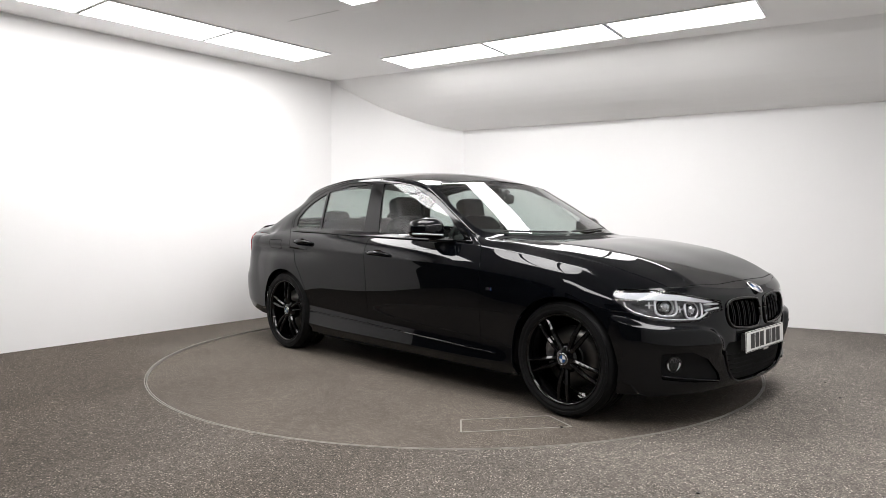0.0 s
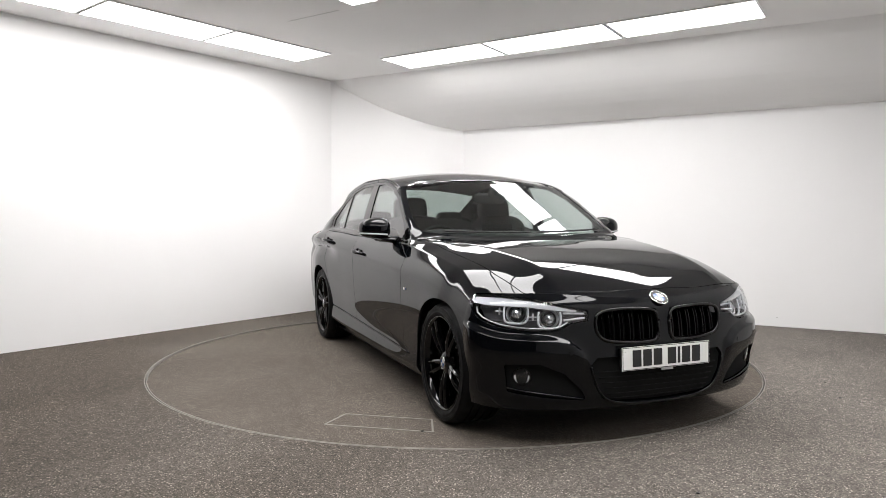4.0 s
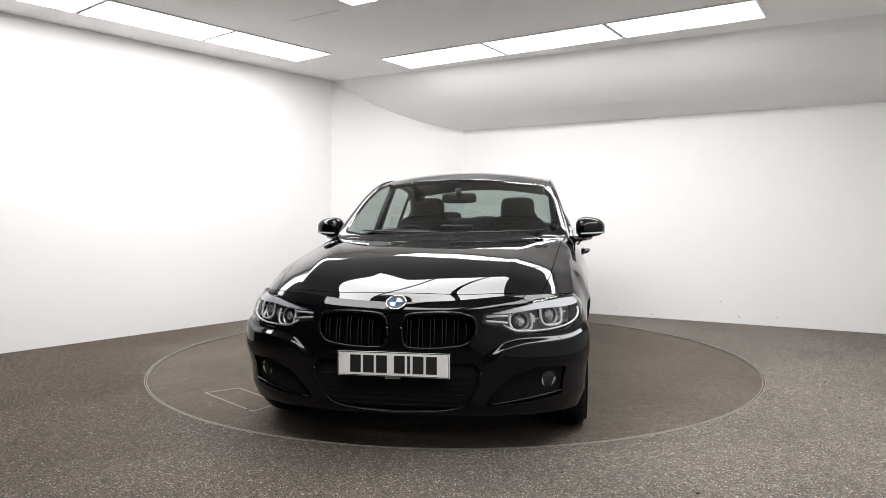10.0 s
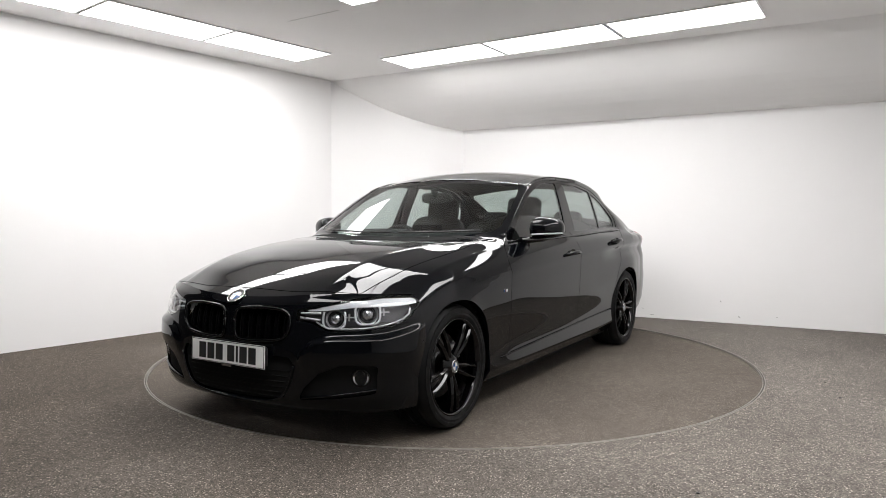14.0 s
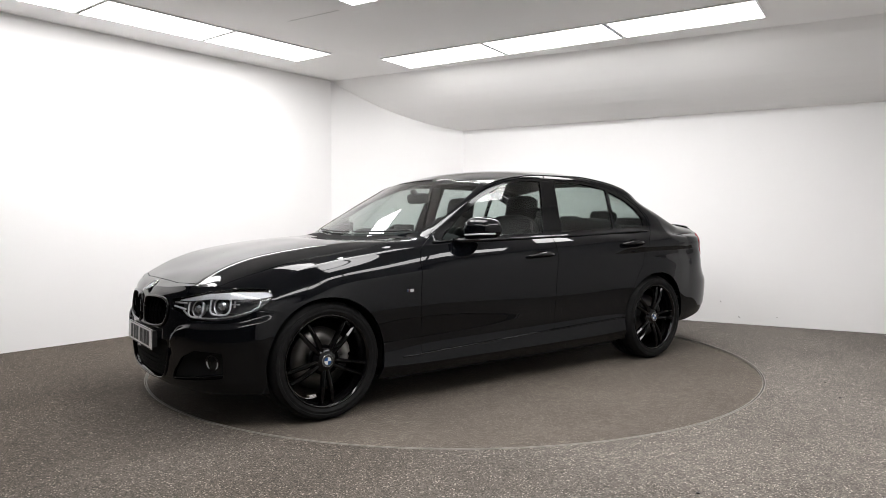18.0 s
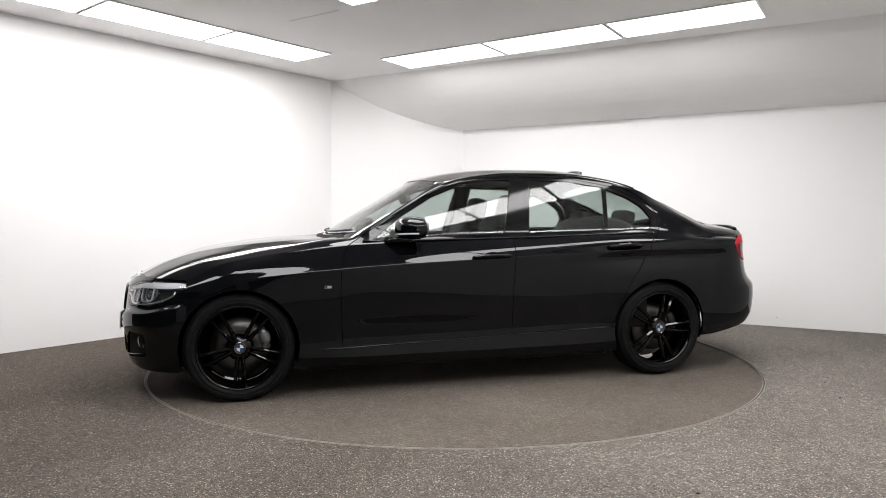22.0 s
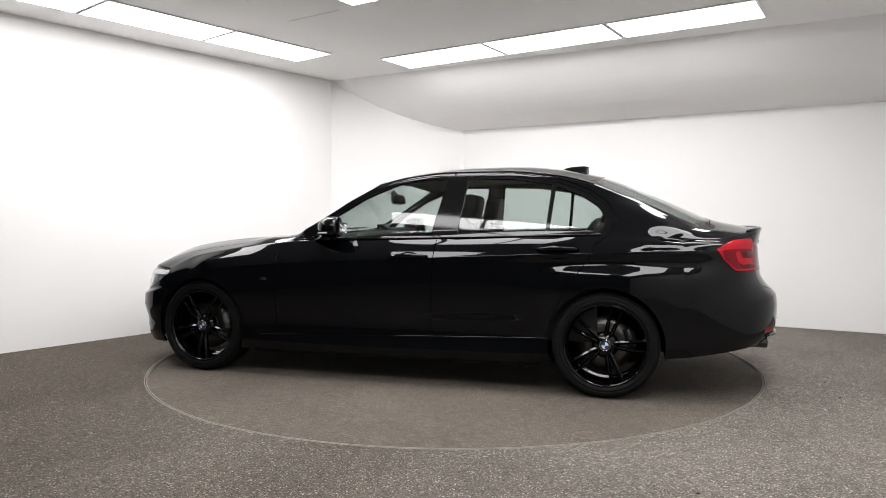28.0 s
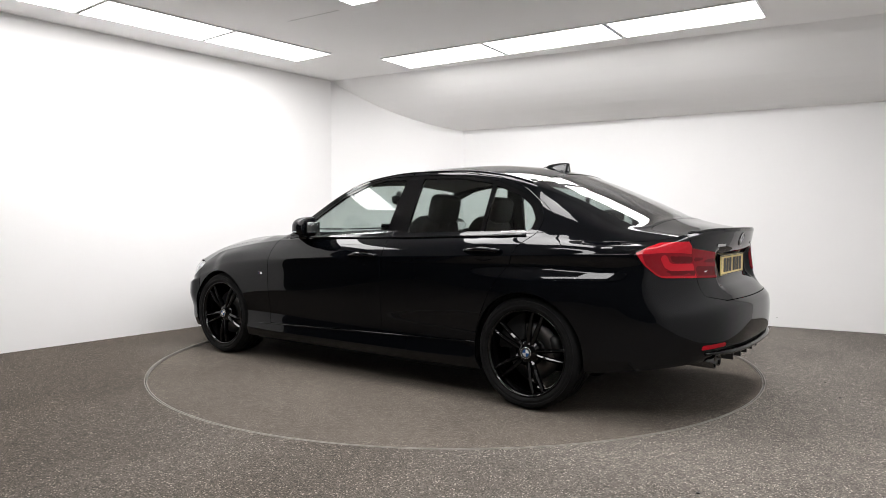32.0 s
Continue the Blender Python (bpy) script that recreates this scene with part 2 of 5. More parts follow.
def ceiling_sheet():
    bm = bmesh.new()

    def face(*ps):
        bm.faces.new([bm.verts.new(p) for p in ps])

    def at(v, z):
        return (v.x, v.y, z)
    face(at(A, H_CEIL), at(brk, H_CEIL), at(C_END + eR * 0.2 - eN * 0.3, H_CEIL), at(L_END - eR * 0.3 - eN * 0.3, H_CEIL), at(A - dR * 0.4, H_CEIL))
    n = 10
    for k in range(n):       # the slope leaves the flat part in a soft bend
        t0, t1 = k / n, (k + 1) / n

        def bend(t):
            return H_CEIL + (H_EAVE - H_CEIL) * (t + 0.72 * t * (1 - t))
        a0, a1 = A.lerp(B, t0), A.lerp(B, t1)
        b0, b1 = brk.lerp(far, t0), brk.lerp(far, t1)
        face(at(a0, bend(t0)), at(a1, bend(t1)), at(b1, bend(t1)), at(b0, bend(t0)))
    up = Vector((0, 0, 0.1))
    bmesh.ops.remove_doubles(bm, verts=bm.verts, dist=0.002)
    bmesh.ops.recalc_face_normals(bm, faces=bm.faces)
    ext = bmesh.ops.extrude_face_region(bm, geom=bm.faces[:])
    for v in ext["geom"]:
        if isinstance(v, bmesh.types.BMVert):
            v.co += up
    bmesh.ops.recalc_face_normals(bm, faces=bm.faces)
    return bm


tagged(part("ceiling", ceiling_sheet(), CEIL, smooth=False), "off-white painted ceiling sloping down to the eaves", "ceiling", kind="structure")


def strip_bar(p, q, z, width, height, mat, name, label):
    d = q - p
    m = Matrix.Translation(((p.x + q.x) / 2, (p.y + q.y) / 2, z)) @ Matrix.Rotation(math.atan2(d.y, d.x), 4, "Z")
    ob = part(name, moved(box(d.length, width, height), m), mat, smooth=False)
    tagged(ob, label, "seam", kind="structure")


SEAM = material("seam_shadow", (0.60, 0.59, 0.58), 0.8)
strip_bar(Vector((-1.37, 0.34, 0)), Vector((-0.90, 0.04, 0)), H_CEIL - 0.0005, 0.006, 0.003, SEAM, "trim", "fine grey joint in the white ceiling")
strip_bar(Vector((2.35, 1.07, 0)), Vector((2.73, 0.87, 0)), H_CEIL - 0.0005, 0.004, 0.003, SEAM, "trim", "fine grey joint in the white ceiling")


def light_panel(p, d, length, width):
    """A flush light panel: p one corner, d its long direction; its width runs to the right of d."""
    w = Vector((d.y, -d.x, 0))
    mid = p + d * (length / 2) + w * (width / 2)
    base = new("ceiling_light")
    base.matrix_basis = Matrix.Translation((mid.x, mid.y, H_CEIL)) @ Matrix.Rotation(math.atan2(d.y, d.x), 4, "Z")
    rim = 0.012
    bars = merged(box(length, rim, 0.014, 0.002, (0, width / 2 - rim / 2, -0.006)), box(length, rim, 0.014, 0.002, (0, -width / 2 + rim / 2, -0.006)),
                  box(rim, width - 2 * rim, 0.014, 0.002, (length / 2 - rim / 2, 0, -0.006)), box(rim, width - 2 * rim, 0.014, 0.002, (-length / 2 + rim / 2, 0, -0.006)))
    part("frame", bars, WHITEMETAL, base, smooth=False)
    part("diffuser", box(length - 2 * rim, width - 2 * rim, 0.006, 0, (0, 0, -0.005)), PANEL, base, "bright white diffuser", smooth=False)
    tagged(base, "flush rectangular white light panel in the ceiling, switched on", "ceiling light", "light panels in the ceiling")
    return base


for k in range(3):        # row beside the left wall
    light_panel(Vector((-2.3, 0.93, 0)) - eL * (1.105 * k), eL, 1.09, 0.53)
for k in range(3):        # row beside the eaves wall
    light_panel(Vector((-0.46, 2.12, 0)) + eR * (1.185 * k), eR, 1.165, 0.535)
for k in range(3):        # block over the turntable
    light_panel(Vector((-0.77, -0.1, 0)) - eN * 1.1 + eR * (0.565 * k), eN, 1.1, 0.545)
for k in range(4):        # row on the far side, over the floor; last panel unseen, added for brightness
    light_panel(eR * 2.39 - eN * (0.43 + 1.105 * (k - 0.0)), eN, 1.09, 0.53)
for k in range(2):        # row on the camera's side
    light_panel(eR * (-0.35 + 1.185 * k) - eN * 3.09, eR, 1.165, 0.535)

# ---------------------------------------------------------------- turntable
SPIN = [k * 2.0 for k in range(17)]
SUNK = 0.013      # how far the disc lies under the floor
turntable = tagged(new("turntable"), "round carpeted turntable flush with the floor, with a pale metal edge", "turntable")


def disc_top():
    bm = lathe([(0.001, -SUNK), (1.0, -SUNK), (R_DISC - 0.009, -SUNK), (R_DISC - 0.009, -0.03)], 128, "z")
    return bm


part("disc", disc_top(), DISC, turntable, smooth=False)
part("edge_strip", lathe([(R_DISC - 0.009, -0.03), (R_DISC - 0.009, 0.001), (R_DISC - 0.003, 0.001), (R_DISC - 0.002, -0.03)], 128, "z", True), WORN, turntable, "thin worn metal edge strip", smooth=False)
tagged(part("trim", lathe([(R_DISC + 0.004, -0.03), (R_DISC + 0.004, 0.001), (R_DISC + 0.0095, 0.001), (R_DISC + 0.0095, -0.03)], 128, "z", True), WORN, smooth=False), "thin worn metal rim round the turntable in the carpet", "trim", kind="structure")
# the outline of a hatch let into the disc


def hatch_bar(a, b, width=0.010):
    a, b = Vector((*a, 0)), Vector((*b, 0))
    d = b - a
    m = Matrix.Translation((a + b) / 2) @ Matrix.Rotation(math.atan2(d.y, d.x), 4, "Z")
    return moved(box(d.length, width, 0.003, 0.0, (0, 0, 0.0005 - SUNK)), m)


HATCH = [(1.263, -1.194), (1.415, -1.347), (1.755, -0.86), (1.55, -0.785)]
for k in range(3):
    part("hatch_strip", hatch_bar(HATCH[k], HATCH[(k + 1) % 4]), WORN, turntable, "thin worn metal hatch outline", smooth=False)
part("hatch_strip", hatch_bar(HATCH[3], HATCH[0]), WORN, turntable, "thin worn metal hatch outline", smooth=False)
part("hatch_hole", moved(lathe([(0.001, 0.0024), (0.009, 0.0024), (0.010, 0.0)], 16, "z"), Matrix.Translation((1.722, -0.905, -SUNK))), MATT, turntable, "small dark finger hole", smooth=False)

# ---------------------------------------------------------------- the car
# car space: x to the nose, y to its left, z up, halfway between the axles
car = tagged(new("car"), "gloss black four-door saloon car with black alloy wheels, on a turntable", "car")
OFFSET = Vector((0.1921, 0.1171, 0))     # the car's middle, seen from the turntable's axis
car.scale = (1.0075, 1.0075, 1.0075)
AXLE, HUB_Z, TYRE_R = 1.405, 0.322, 0.322


def pchip(x, xs, ys):
    """Smooth curve through knots, without overshoot."""
    xs, ys, x = np.asarray(xs, float), np.asarray(ys, float), np.asarray(x, float)
    h, d = np.diff(xs), np.diff(ys) / np.diff(xs)
    m = np.zeros(len(xs))
    for i in range(1, len(xs) - 1):
        if d[i - 1] * d[i] > 0:
            w1, w2 = 2 * h[i] + h[i - 1], h[i] + 2 * h[i - 1]
            m[i] = (w1 + w2) / (w1 / d[i - 1] + w2 / d[i])
    m[0], m[-1] = d[0], d[-1]
    i = np.clip(np.searchsorted(xs, x) - 1, 0, len(xs) - 2)
    t = np.clip((x - xs[i]) / h[i], 0, 1)
    return ((1 + 2 * t) * (1 - t) ** 2 * ys[i] + t * (1 - t) ** 2 * h[i] * m[i] + t * t * (3 - 2 * t) * ys[i + 1] + t * t * (t - 1) * h[i] * m[i + 1])


# the body's lines from sill to roof, as (station, half width, height)
LINES = [
    [(-2.36, .850, .262), (-1.9, .852, .250), (-1.5, .85, .222), (-1.1, .852, .185), (1.1, .852, .18), (1.6, .845, .185), (2.1, .838, .190)],
    [(-2.36, .868, .325), (-1.9, .878, .312), (-1.5, .88, .285), (-1.1, .882, .245), (-.6, .886, .235), (.6, .886, .232), (1.1, .882, .24), (1.7, .872, .26), (2.1, .862, .255)],
    [(-2.36, .878, .44), (-1.9, .889, .42), (-1.5, .898, .39), (-1.1, .876, .35), (-.6, .869, .345), (.6, .869, .335), (1.1, .876, .34), (1.4, .892, .35), (1.7, .88, .36), (2.1, .868, .36)],
    [(-2.36, .886, .67), (-1.9, .905, .68), (-1.5, .920, .695), (-1.1, .900, .64), (-.6, .885, .57), (0, .883, .56), (.6, .885, .565), (1.1, .894, .60), (1.4, .902, .63), (1.7, .886, .55), (2.1, .870, .48)],
    [(-2.36, .878, .893), (-1.9, .889, .889), (-1.5, .897, .88), (-1.1, .899, .864), (-.6, .896, .842), (0, .893, .815), (.6, .892, .787), (1.1, .884, .75), (1.4, .877, .712), (1.7, .871, .655), (2.1, .862, .61)],
    [(-2.36, .858, .930), (-1.9, .869, .938), (-1.6, .877, .935), (-1.33, .873, .928), (-1.1, .862, .941), (-.6, .859, .922), (0, .857, .897), (.6, .856, .871), (1.1, .848, .828), (1.4, .844, .785), (1.7, .838, .735), (2.1, .832, .69)],
    [(-2.36, .79, .956), (-1.9, .818, .970), (-1.6, .828, .983), (-1.33, .822, .99), (-1.0, .808, .985), (-.4, .812, .965), (.3, .816, .945), (.6, .818, .935), (.8, .814, .918), (1.1, .797, .885), (1.3, .788, .855), (1.5, .785, .83), (1.7, .788, .805), (1.9, .795, .765), (2.1, .80, .724)],
    [(-2.36, .735, .974), (-2.1, .742, .998), (-1.85, .762, 1.040), (-1.6, .728, 1.125), (-1.33, .712, 1.195), (-1.1, .73, 1.185), (-.4, .735, 1.19), (.05, .735, 1.16), (.27, .75, 1.10), (.44, .765, 1.04), (.6, .77, .985), (.78, .755, .955), (.9, .735, .95), (1.1, .715, .918), (1.3, .70, .891), (1.5, .692, .865), (1.7, .685, .837), (1.9, .68, .793), (2.1, .68, .736)],
    [(-2.36, .665, .993), (-2.2, .672, 1.010), (-2.0, .675, 1.035), (-1.85, .664, 1.085), (-1.6, .630, 1.184), (-1.33, .61, 1.293), (-1.1, .625, 1.352), (-.75, .64, 1.388), (-.4, .64, 1.387), (-.1, .635, 1.358), (.05, .64, 1.325), (.14, .648, 1.295), (.27, .675, 1.232), (.44, .71, 1.128), (.6, .73, 1.03), (.68, .725, .985), (.78, .69, .965), (.9, .645, .957), (1.1, .595, .948), (1.3, .56, .932), (1.5, .53, .909), (1.7, .51, .879), (1.9, .50, .825), (2.1, .50, .735)],
    [(-2.36, .36, 1.026), (-2.32, .36, 1.026), (-2.2, .35, 1.043), (-2.06, .34, 1.074), (-2.0, .34, 1.094), (-1.85, .34, 1.160), (-1.6, .34, 1.266), (-1.33, .345, 1.370), (-1.1, .35, 1.419), (-.75, .355, 1.448), (-.4, .36, 1.441), (-.1, .36, 1.413), (.05, .36, 1.387), (.14, .36, 1.355), (.27, .36, 1.29), (.44, .36, 1.183), (.61, .35, 1.078), (.8, .32, .970), (.84, .31, .956), (.88, .30, .955), (1.1, .29, .955), (1.3, .28, .940), (1.5, .27, .914), (1.7, .26, .873), (1.9, .255, .808), (2.1, .25, .715)],
    [(-2.36, 0, 1.028), (-2.32, 0, 1.028), (-2.2, 0, 1.048), (-2.05, 0, 1.083), (-2.0, 0, 1.104), (-1.85, 0, 1.177), (-1.6, 0, 1.283), (-1.33, 0, 1.386), (-1.1, 0, 1.434), (-.75, 0, 1.463), (-.4, 0, 1.456), (-.1, 0, 1.43), (.05, 0, 1.402), (.14, 0, 1.37), (.27, 0, 1.303), (.44, 0, 1.195), (.61, 0, 1.088), (.82, 0, .972), (.86, 0, .957), (.9, 0, .957), (1.1, 0, .956), (1.3, 0, .940), (1.5, 0, .913), (1.7, 0, .869), (1.9, 0, .802), (2.03, 0, .748), (2.1, 0, .705)],
]


def barrel(x, z):
    """Half width of the side glass."""
    h = z - 0.95
    return pchip(x, [-1.6, -1.0, -.4, 0, .35, .7], [.775, .795, .80, .795, .786, .778]) - 0.26 * h - 0.20 * h * h


def crease(line, s):
    """How hard the fold along a line is at a station."""
    if line == 6:
        return np.clip((s + 1.65) / 0.2, 0, 1) + np.clip((-1.85 - s) / 0.15, 0, 1)
    if line == 1:
        return np.ones_like(s)
    if line == 4:
        return np.ones_like(s)
    if line == 8:
        return 0.95 * np.clip((s - 0.85) / 0.25, 0, 1) + np.clip((s + 2.5) / 0.3, 0, 1) * np.clip((0.70 - s) / 0.1, 0, 1)
    return np.zeros_like(s)


F_JOIN, R_JOIN = 1.70, -1.85     # where the bumpers take over from the sides
F_TOP, R_TOP = 2.088, -2.37       # nose and boot lip on the centre line
NOSE_Z, NOSE_X = [.175, .20, .25, .42, .50, .60, .66, .705], [2.07, 2.103, 2.124, 2.133, 2.133, 2.127, 2.117, 2.088]
TAIL_Z = [.335, .37, .43, .55, .62, .67, .75, .9, 0.99, 1.028]
TAIL_X = [-2.38, -2.42, -2.448, -2.455, -2.445, -2.395, -2.35, -2.335, -2.355, -2.37]


def front_edge(y):
    return F_JOIN + (F_TOP - F_JOIN) * (1 - np.clip(y / 0.80, 0, 1) ** 2.0) ** (1 / 2.0)


def rear_edge(y):
    return R_JOIN + (R_TOP - R_JOIN) * (1 - np.clip(y / 0.79, 0, 1) ** 2.45) ** (1 / 2.45)


def body_grid(ns=250, per=9):
    """The body's left half as a grid: columns x, y, z, station, line."""
    s = np.linspace(-2.36, 2.10, ns)
    L = []
    for k, line in enumerate(LINES):
        a = np.array(line)
        xf = front_edge(a[-1, 1]) if k >= 6 else F_JOIN
        xr = rear_edge(a[0, 1]) if k >= 6 else R_JOIN

        def along(q):
            return np.where(q > 1.4, 1.4 + (q - 1.4) / 0.7 * (xf - 1.4), np.where(q < -1.6, -1.6 - (q + 1.6) / 0.76 * (xr + 1.6), q))
        x = along(s)
        y, z = pchip(x, along(a[:, 0]), a[:, 1]), pchip(x, along(a[:, 0]), a[:, 2])
        if k in (7, 8):              # door frames and side glass share one barrel
            ease = np.clip((s + 1.55) / 0.35, 0, 1) * np.clip((0.72 - s) / 0.12, 0, 1)
            ease = ease * ease * (3 - 2 * ease)
            y = y + (barrel(s, z) - y) * ease
        L.append(np.stack([x, y, z], -1))
    L = np.array(L)
    n = len(L)
    ch = np.linalg.norm(np.diff(L, axis=0), axis=2) + 1e-6
    rows, vs = [], []
    for k in range(n - 1):
        h = ch[k][:, None]
        d = (L[k + 1] - L[k]) / h

        def tangent(i, side):
            if i == 0 or i == n - 1:
                t = d.copy()
                if i == n - 1:
                    t[:, 2] = 0      # flat across the centre line
                    t[:, 0] = 0
                    t[:, 1] = -1
                return t
            a, b = ch[i - 1][:, None], ch[i][:, None]
            soft = (L[i] - L[i - 1]) / a * (b / (a + b)) + (L[i + 1] - L[i]) / b * (a / (a + b))
            c = crease(i, s)[:, None]
            return soft * (1 - c) + d * c
        m0, m1 = tangent(k, 0), tangent(k + 1, 1)
        last = k == n - 2
        for j in range(per + (1 if last else 0)):
            t = j / per
            rows.append((1 + 2 * t) * (1 - t) ** 2 * L[k] + t * (1 - t) ** 2 * h * m0 + t * t * (3 - 2 * t) * L[k + 1] + t * t * (t - 1) * h * m1)
            vs.append(k + t)
    G = np.array(rows)                                     # line, station, xyz
    nv = len(vs)
    vv = np.array(vs)[:, None]

    def soft(q):
        q = np.clip(q, 0, 1)
        return q * q * (3 - 2 * q)
    # the glass lies exactly on its barrel
    fit = soft((vv - 6.0) / 0.09) * soft((8.0 - vv) / 0.1 + 1) * (vv <= 8.0) * (soft((s + 1.55) / 0.35) * soft((0.72 - s) / 0.12))[None]
    G[..., 1] += (barrel(np.broadcast_to(s, G.shape[:2]).ravel(), G[..., 2].ravel()).reshape(G.shape[:2]) - G[..., 1]) * fit
    # screens and roof: evenly curved sections hung from the roof's middle
    def even(q, lo, hi):
        ok = (s >= lo) & (s <= hi)
        r = q.copy()
        i0, i1 = np.flatnonzero(ok)[[0, -1]]
        r[:i0] = r[i0] + (s[:i0] - s[i0]) * (r[i0 + 4] - r[i0]) / (s[i0 + 4] - s[i0])
        r[i1 + 1:] = r[i1] + (s[i1 + 1:] - s[i1]) * (r[i1] - r[i1 - 4]) / (s[i1] - s[i1 - 4])
        k = np.exp(-0.5 * (np.arange(-9, 10) / 3.5) ** 2)
        return np.convolve(np.pad(r, 9, mode="reflect", reflect_type="odd"), k / k.sum(), mode="valid")
    zc, z8, y8 = even(L[10, :, 2], -1.30, 0.09), even(L[8, :, 2], -1.30, 0.09), even(L[8, :, 1], -1.9, 0.62)
    roof = zc[None] - (zc - z8)[None] * np.clip(G[..., 1] / y8[None], 0, 1.2) ** 2.1
    # the windscreen is straight from top to foot, and meets the roof at an angle
    sc, s8 = 1.392 - 0.600 * (s - 0.13) - 0.06 * (s - 0.13) * (s - 0.80), 1.312 - 0.588 * (s - 0.13)
    pane = sc[None] - (sc - s8)[None] * np.clip(G[..., 1] / y8[None], 0, 1.2) ** 2.1
    zg = np.where(s[None] > 0.186 - 0.20 * G[..., 1] ** 2, pane, roof)
    # so does the rear window
    rc, r8 = 1.377 + 0.432 * (s + 1.37) - 0.1 * (s + 1.37) * (s + 2.01), 1.281 + 0.395 * (s + 1.37)
    pane = rc[None] - (rc - r8)[None] * np.clip(G[..., 1] / y8[None], 0, 1.2) ** 2.1
    zg = np.where(s[None] < -1.362 + 0.08 * G[..., 1] ** 2, pane, zg)
    P = np.stack([G[..., 0].ravel(), G[..., 1].ravel()], -1)
    base = outline([(0.2, -.1), (.845, -.1), (.845, 0), (.825, .3), (.765, .56), (.69, .71), (.60, .75), (0.2, .75)])(P).reshape(G.shape[:2])
    use = np.where(s[None] > 0.3, base < 0, 1.0) * soft((s + 2.035) / 0.06)[None] * soft((vv - 8.0) / 0.15) * np.where(s > 0.9, 0, 1)[None]
    G[..., 2] += (zg - G[..., 2]) * use
    # a hollow under the shoulder fold, deepest over the rear wheel
    below = G[..., 2] - (0.826 - 0.02 * np.clip(s + 1.4, 0, 3))[None]
    hollow = np.exp(-(below / np.where(below > 0, 0.03, 0.055)) ** 2) * (vv < 4.0) * (vv > 2.0)
    deep = 0.030 * soft((-0.75 - s) / 0.5) + 0.003 * soft((s + 1.3) / 0.3) * soft((0.8 - s) / 0.3)
    plain = G[:6 * per + 1, :, 1].copy()
    G[..., 1] -= hollow * deep[None]
    att = np.zeros((nv, ns, 5))
    att[..., :3] = G
    att[..., 3] = s[None]
    att[..., 4] = np.array(vs)[:, None]
    V = att.reshape(-1, 5)
    F = [(i * ns + j, (i + 1) * ns + j, (i + 1) * ns + j + 1, i * ns + j + 1) for i in range(nv - 1) for j in range(ns - 1)]
    ends = [np.column_stack([att[:6 * per + 1, j, 1:3], plain[:, j]]) for j in (0, ns - 1)]      # rear and front end of the flank
    return V, F, ends


def bumper_grid(front, column, nq=110):
    """One end of the body's left half, its rows tied to the end of the flank (column: y, z from the sill up).
    Columns x, y, z, way round from the centre, height."""
    if front:
        join = F_JOIN
        ty, tz = [0, .25, .5, .68, .80], [.705, .715, .733, .736, .724]
        xz, xx = NOSE_Z, NOSE_X
        n_low, n_top, taper = 2.35, 2.0, 0.07
    else:
        join = R_JOIN
        ty, tz = [0, .36, .61, .70, .79], [1.028, 1.026, 1.006, .983, .958]
        xz, xx = TAIL_Z, TAIL_X
        n_low, n_top, taper = 3.1, 2.45, 0.07
    zb, zt = column[0, 1], column[-1, 1]
    rise = 0.0 if front else 0.085      # the tail's lower edge climbs to the diffuser
    phi = np.linspace(0, math.pi / 2, nq)
    nh = len(column)
    att = np.zeros((nh, nq, 5))
    for i, (Y0, zs, Y) in enumerate(column):
        hh = (zs - zb) / (zt - zb)
        zc = zb + rise + (tz[0] - zb - rise) * hh
        X = float(pchip(zc, xz, xx))
        n = n_low + (n_top - n_low) * hh ** 3
        y = Y * np.sin(phi) ** (2 / n)
        x = join + (X - join) * np.cos(phi) ** (2 / n)
        y = y * (1 - taper * (1 - hh ** 6) * np.abs(x - join) / Y)
        near = np.clip(1 - np.abs(x - join) / 0.30, 0, 1)
        y = y - (Y - Y0) * near * near * (3 - 2 * near)      # the hollow of the flank runs out here
        y[0], x[-1], y[-1] = 0, join, Y0
        low = zb + rise * np.clip(np.abs(x - join) / 0.5, 0, 1)
        z = low + (pchip(np.minimum(y, ty[-1]), ty, tz) - low) * hh
        z[-1] = zs
        w = np.concatenate([[0], np.cumsum(np.hypot(np.diff(x), np.diff(y)))])
        if front:                    # a ledge under each headlight, and a fold down from it to the lower intake
            def ramp(q):
                q = np.clip(q, 0, 1)
                return q * q * (3 - 2 * q)
            ledge = pchip(np.minimum(w, 1.2), [0, .40, .50, .60, .80, 1.0, 1.2], [.47, .47, .535, .556, .562, .60, .64])
            push = 0.026 * ramp((ledge - z) / 0.036) * ramp((z - 0.33) / 0.14) * ramp((w - 0.40) / 0.05) * ramp((1.08 - w) / 0.12)
            nx, ny = np.gradient(y), -np.gradient(x)
            ln = np.hypot(nx, ny) + 1e-9
            x, y = x + push * nx / ln, y + push * ny / ln
        if not front:                # the boot lid's middle is set back for the number plate
            q = np.clip((0.43 - y) / 0.07, 0, 1) * np.clip((z - 0.70) / 0.06, 0, 1) * np.clip((0.925 - z) / 0.05, 0, 1)
            x = x + 0.046 * q * q * (3 - 2 * q)
        att[i] = np.stack([x, y, z, w, z], -1)
    V = att.reshape(-1, 5)
    F = []
    for i in range(nh - 1):
        for j in range(nq - 1):
            f = (i * nq + j, i * nq + j + 1, (i + 1) * nq + j + 1, (i + 1) * nq + j)
            F.append(f if front else f[::-1])
    return V, F


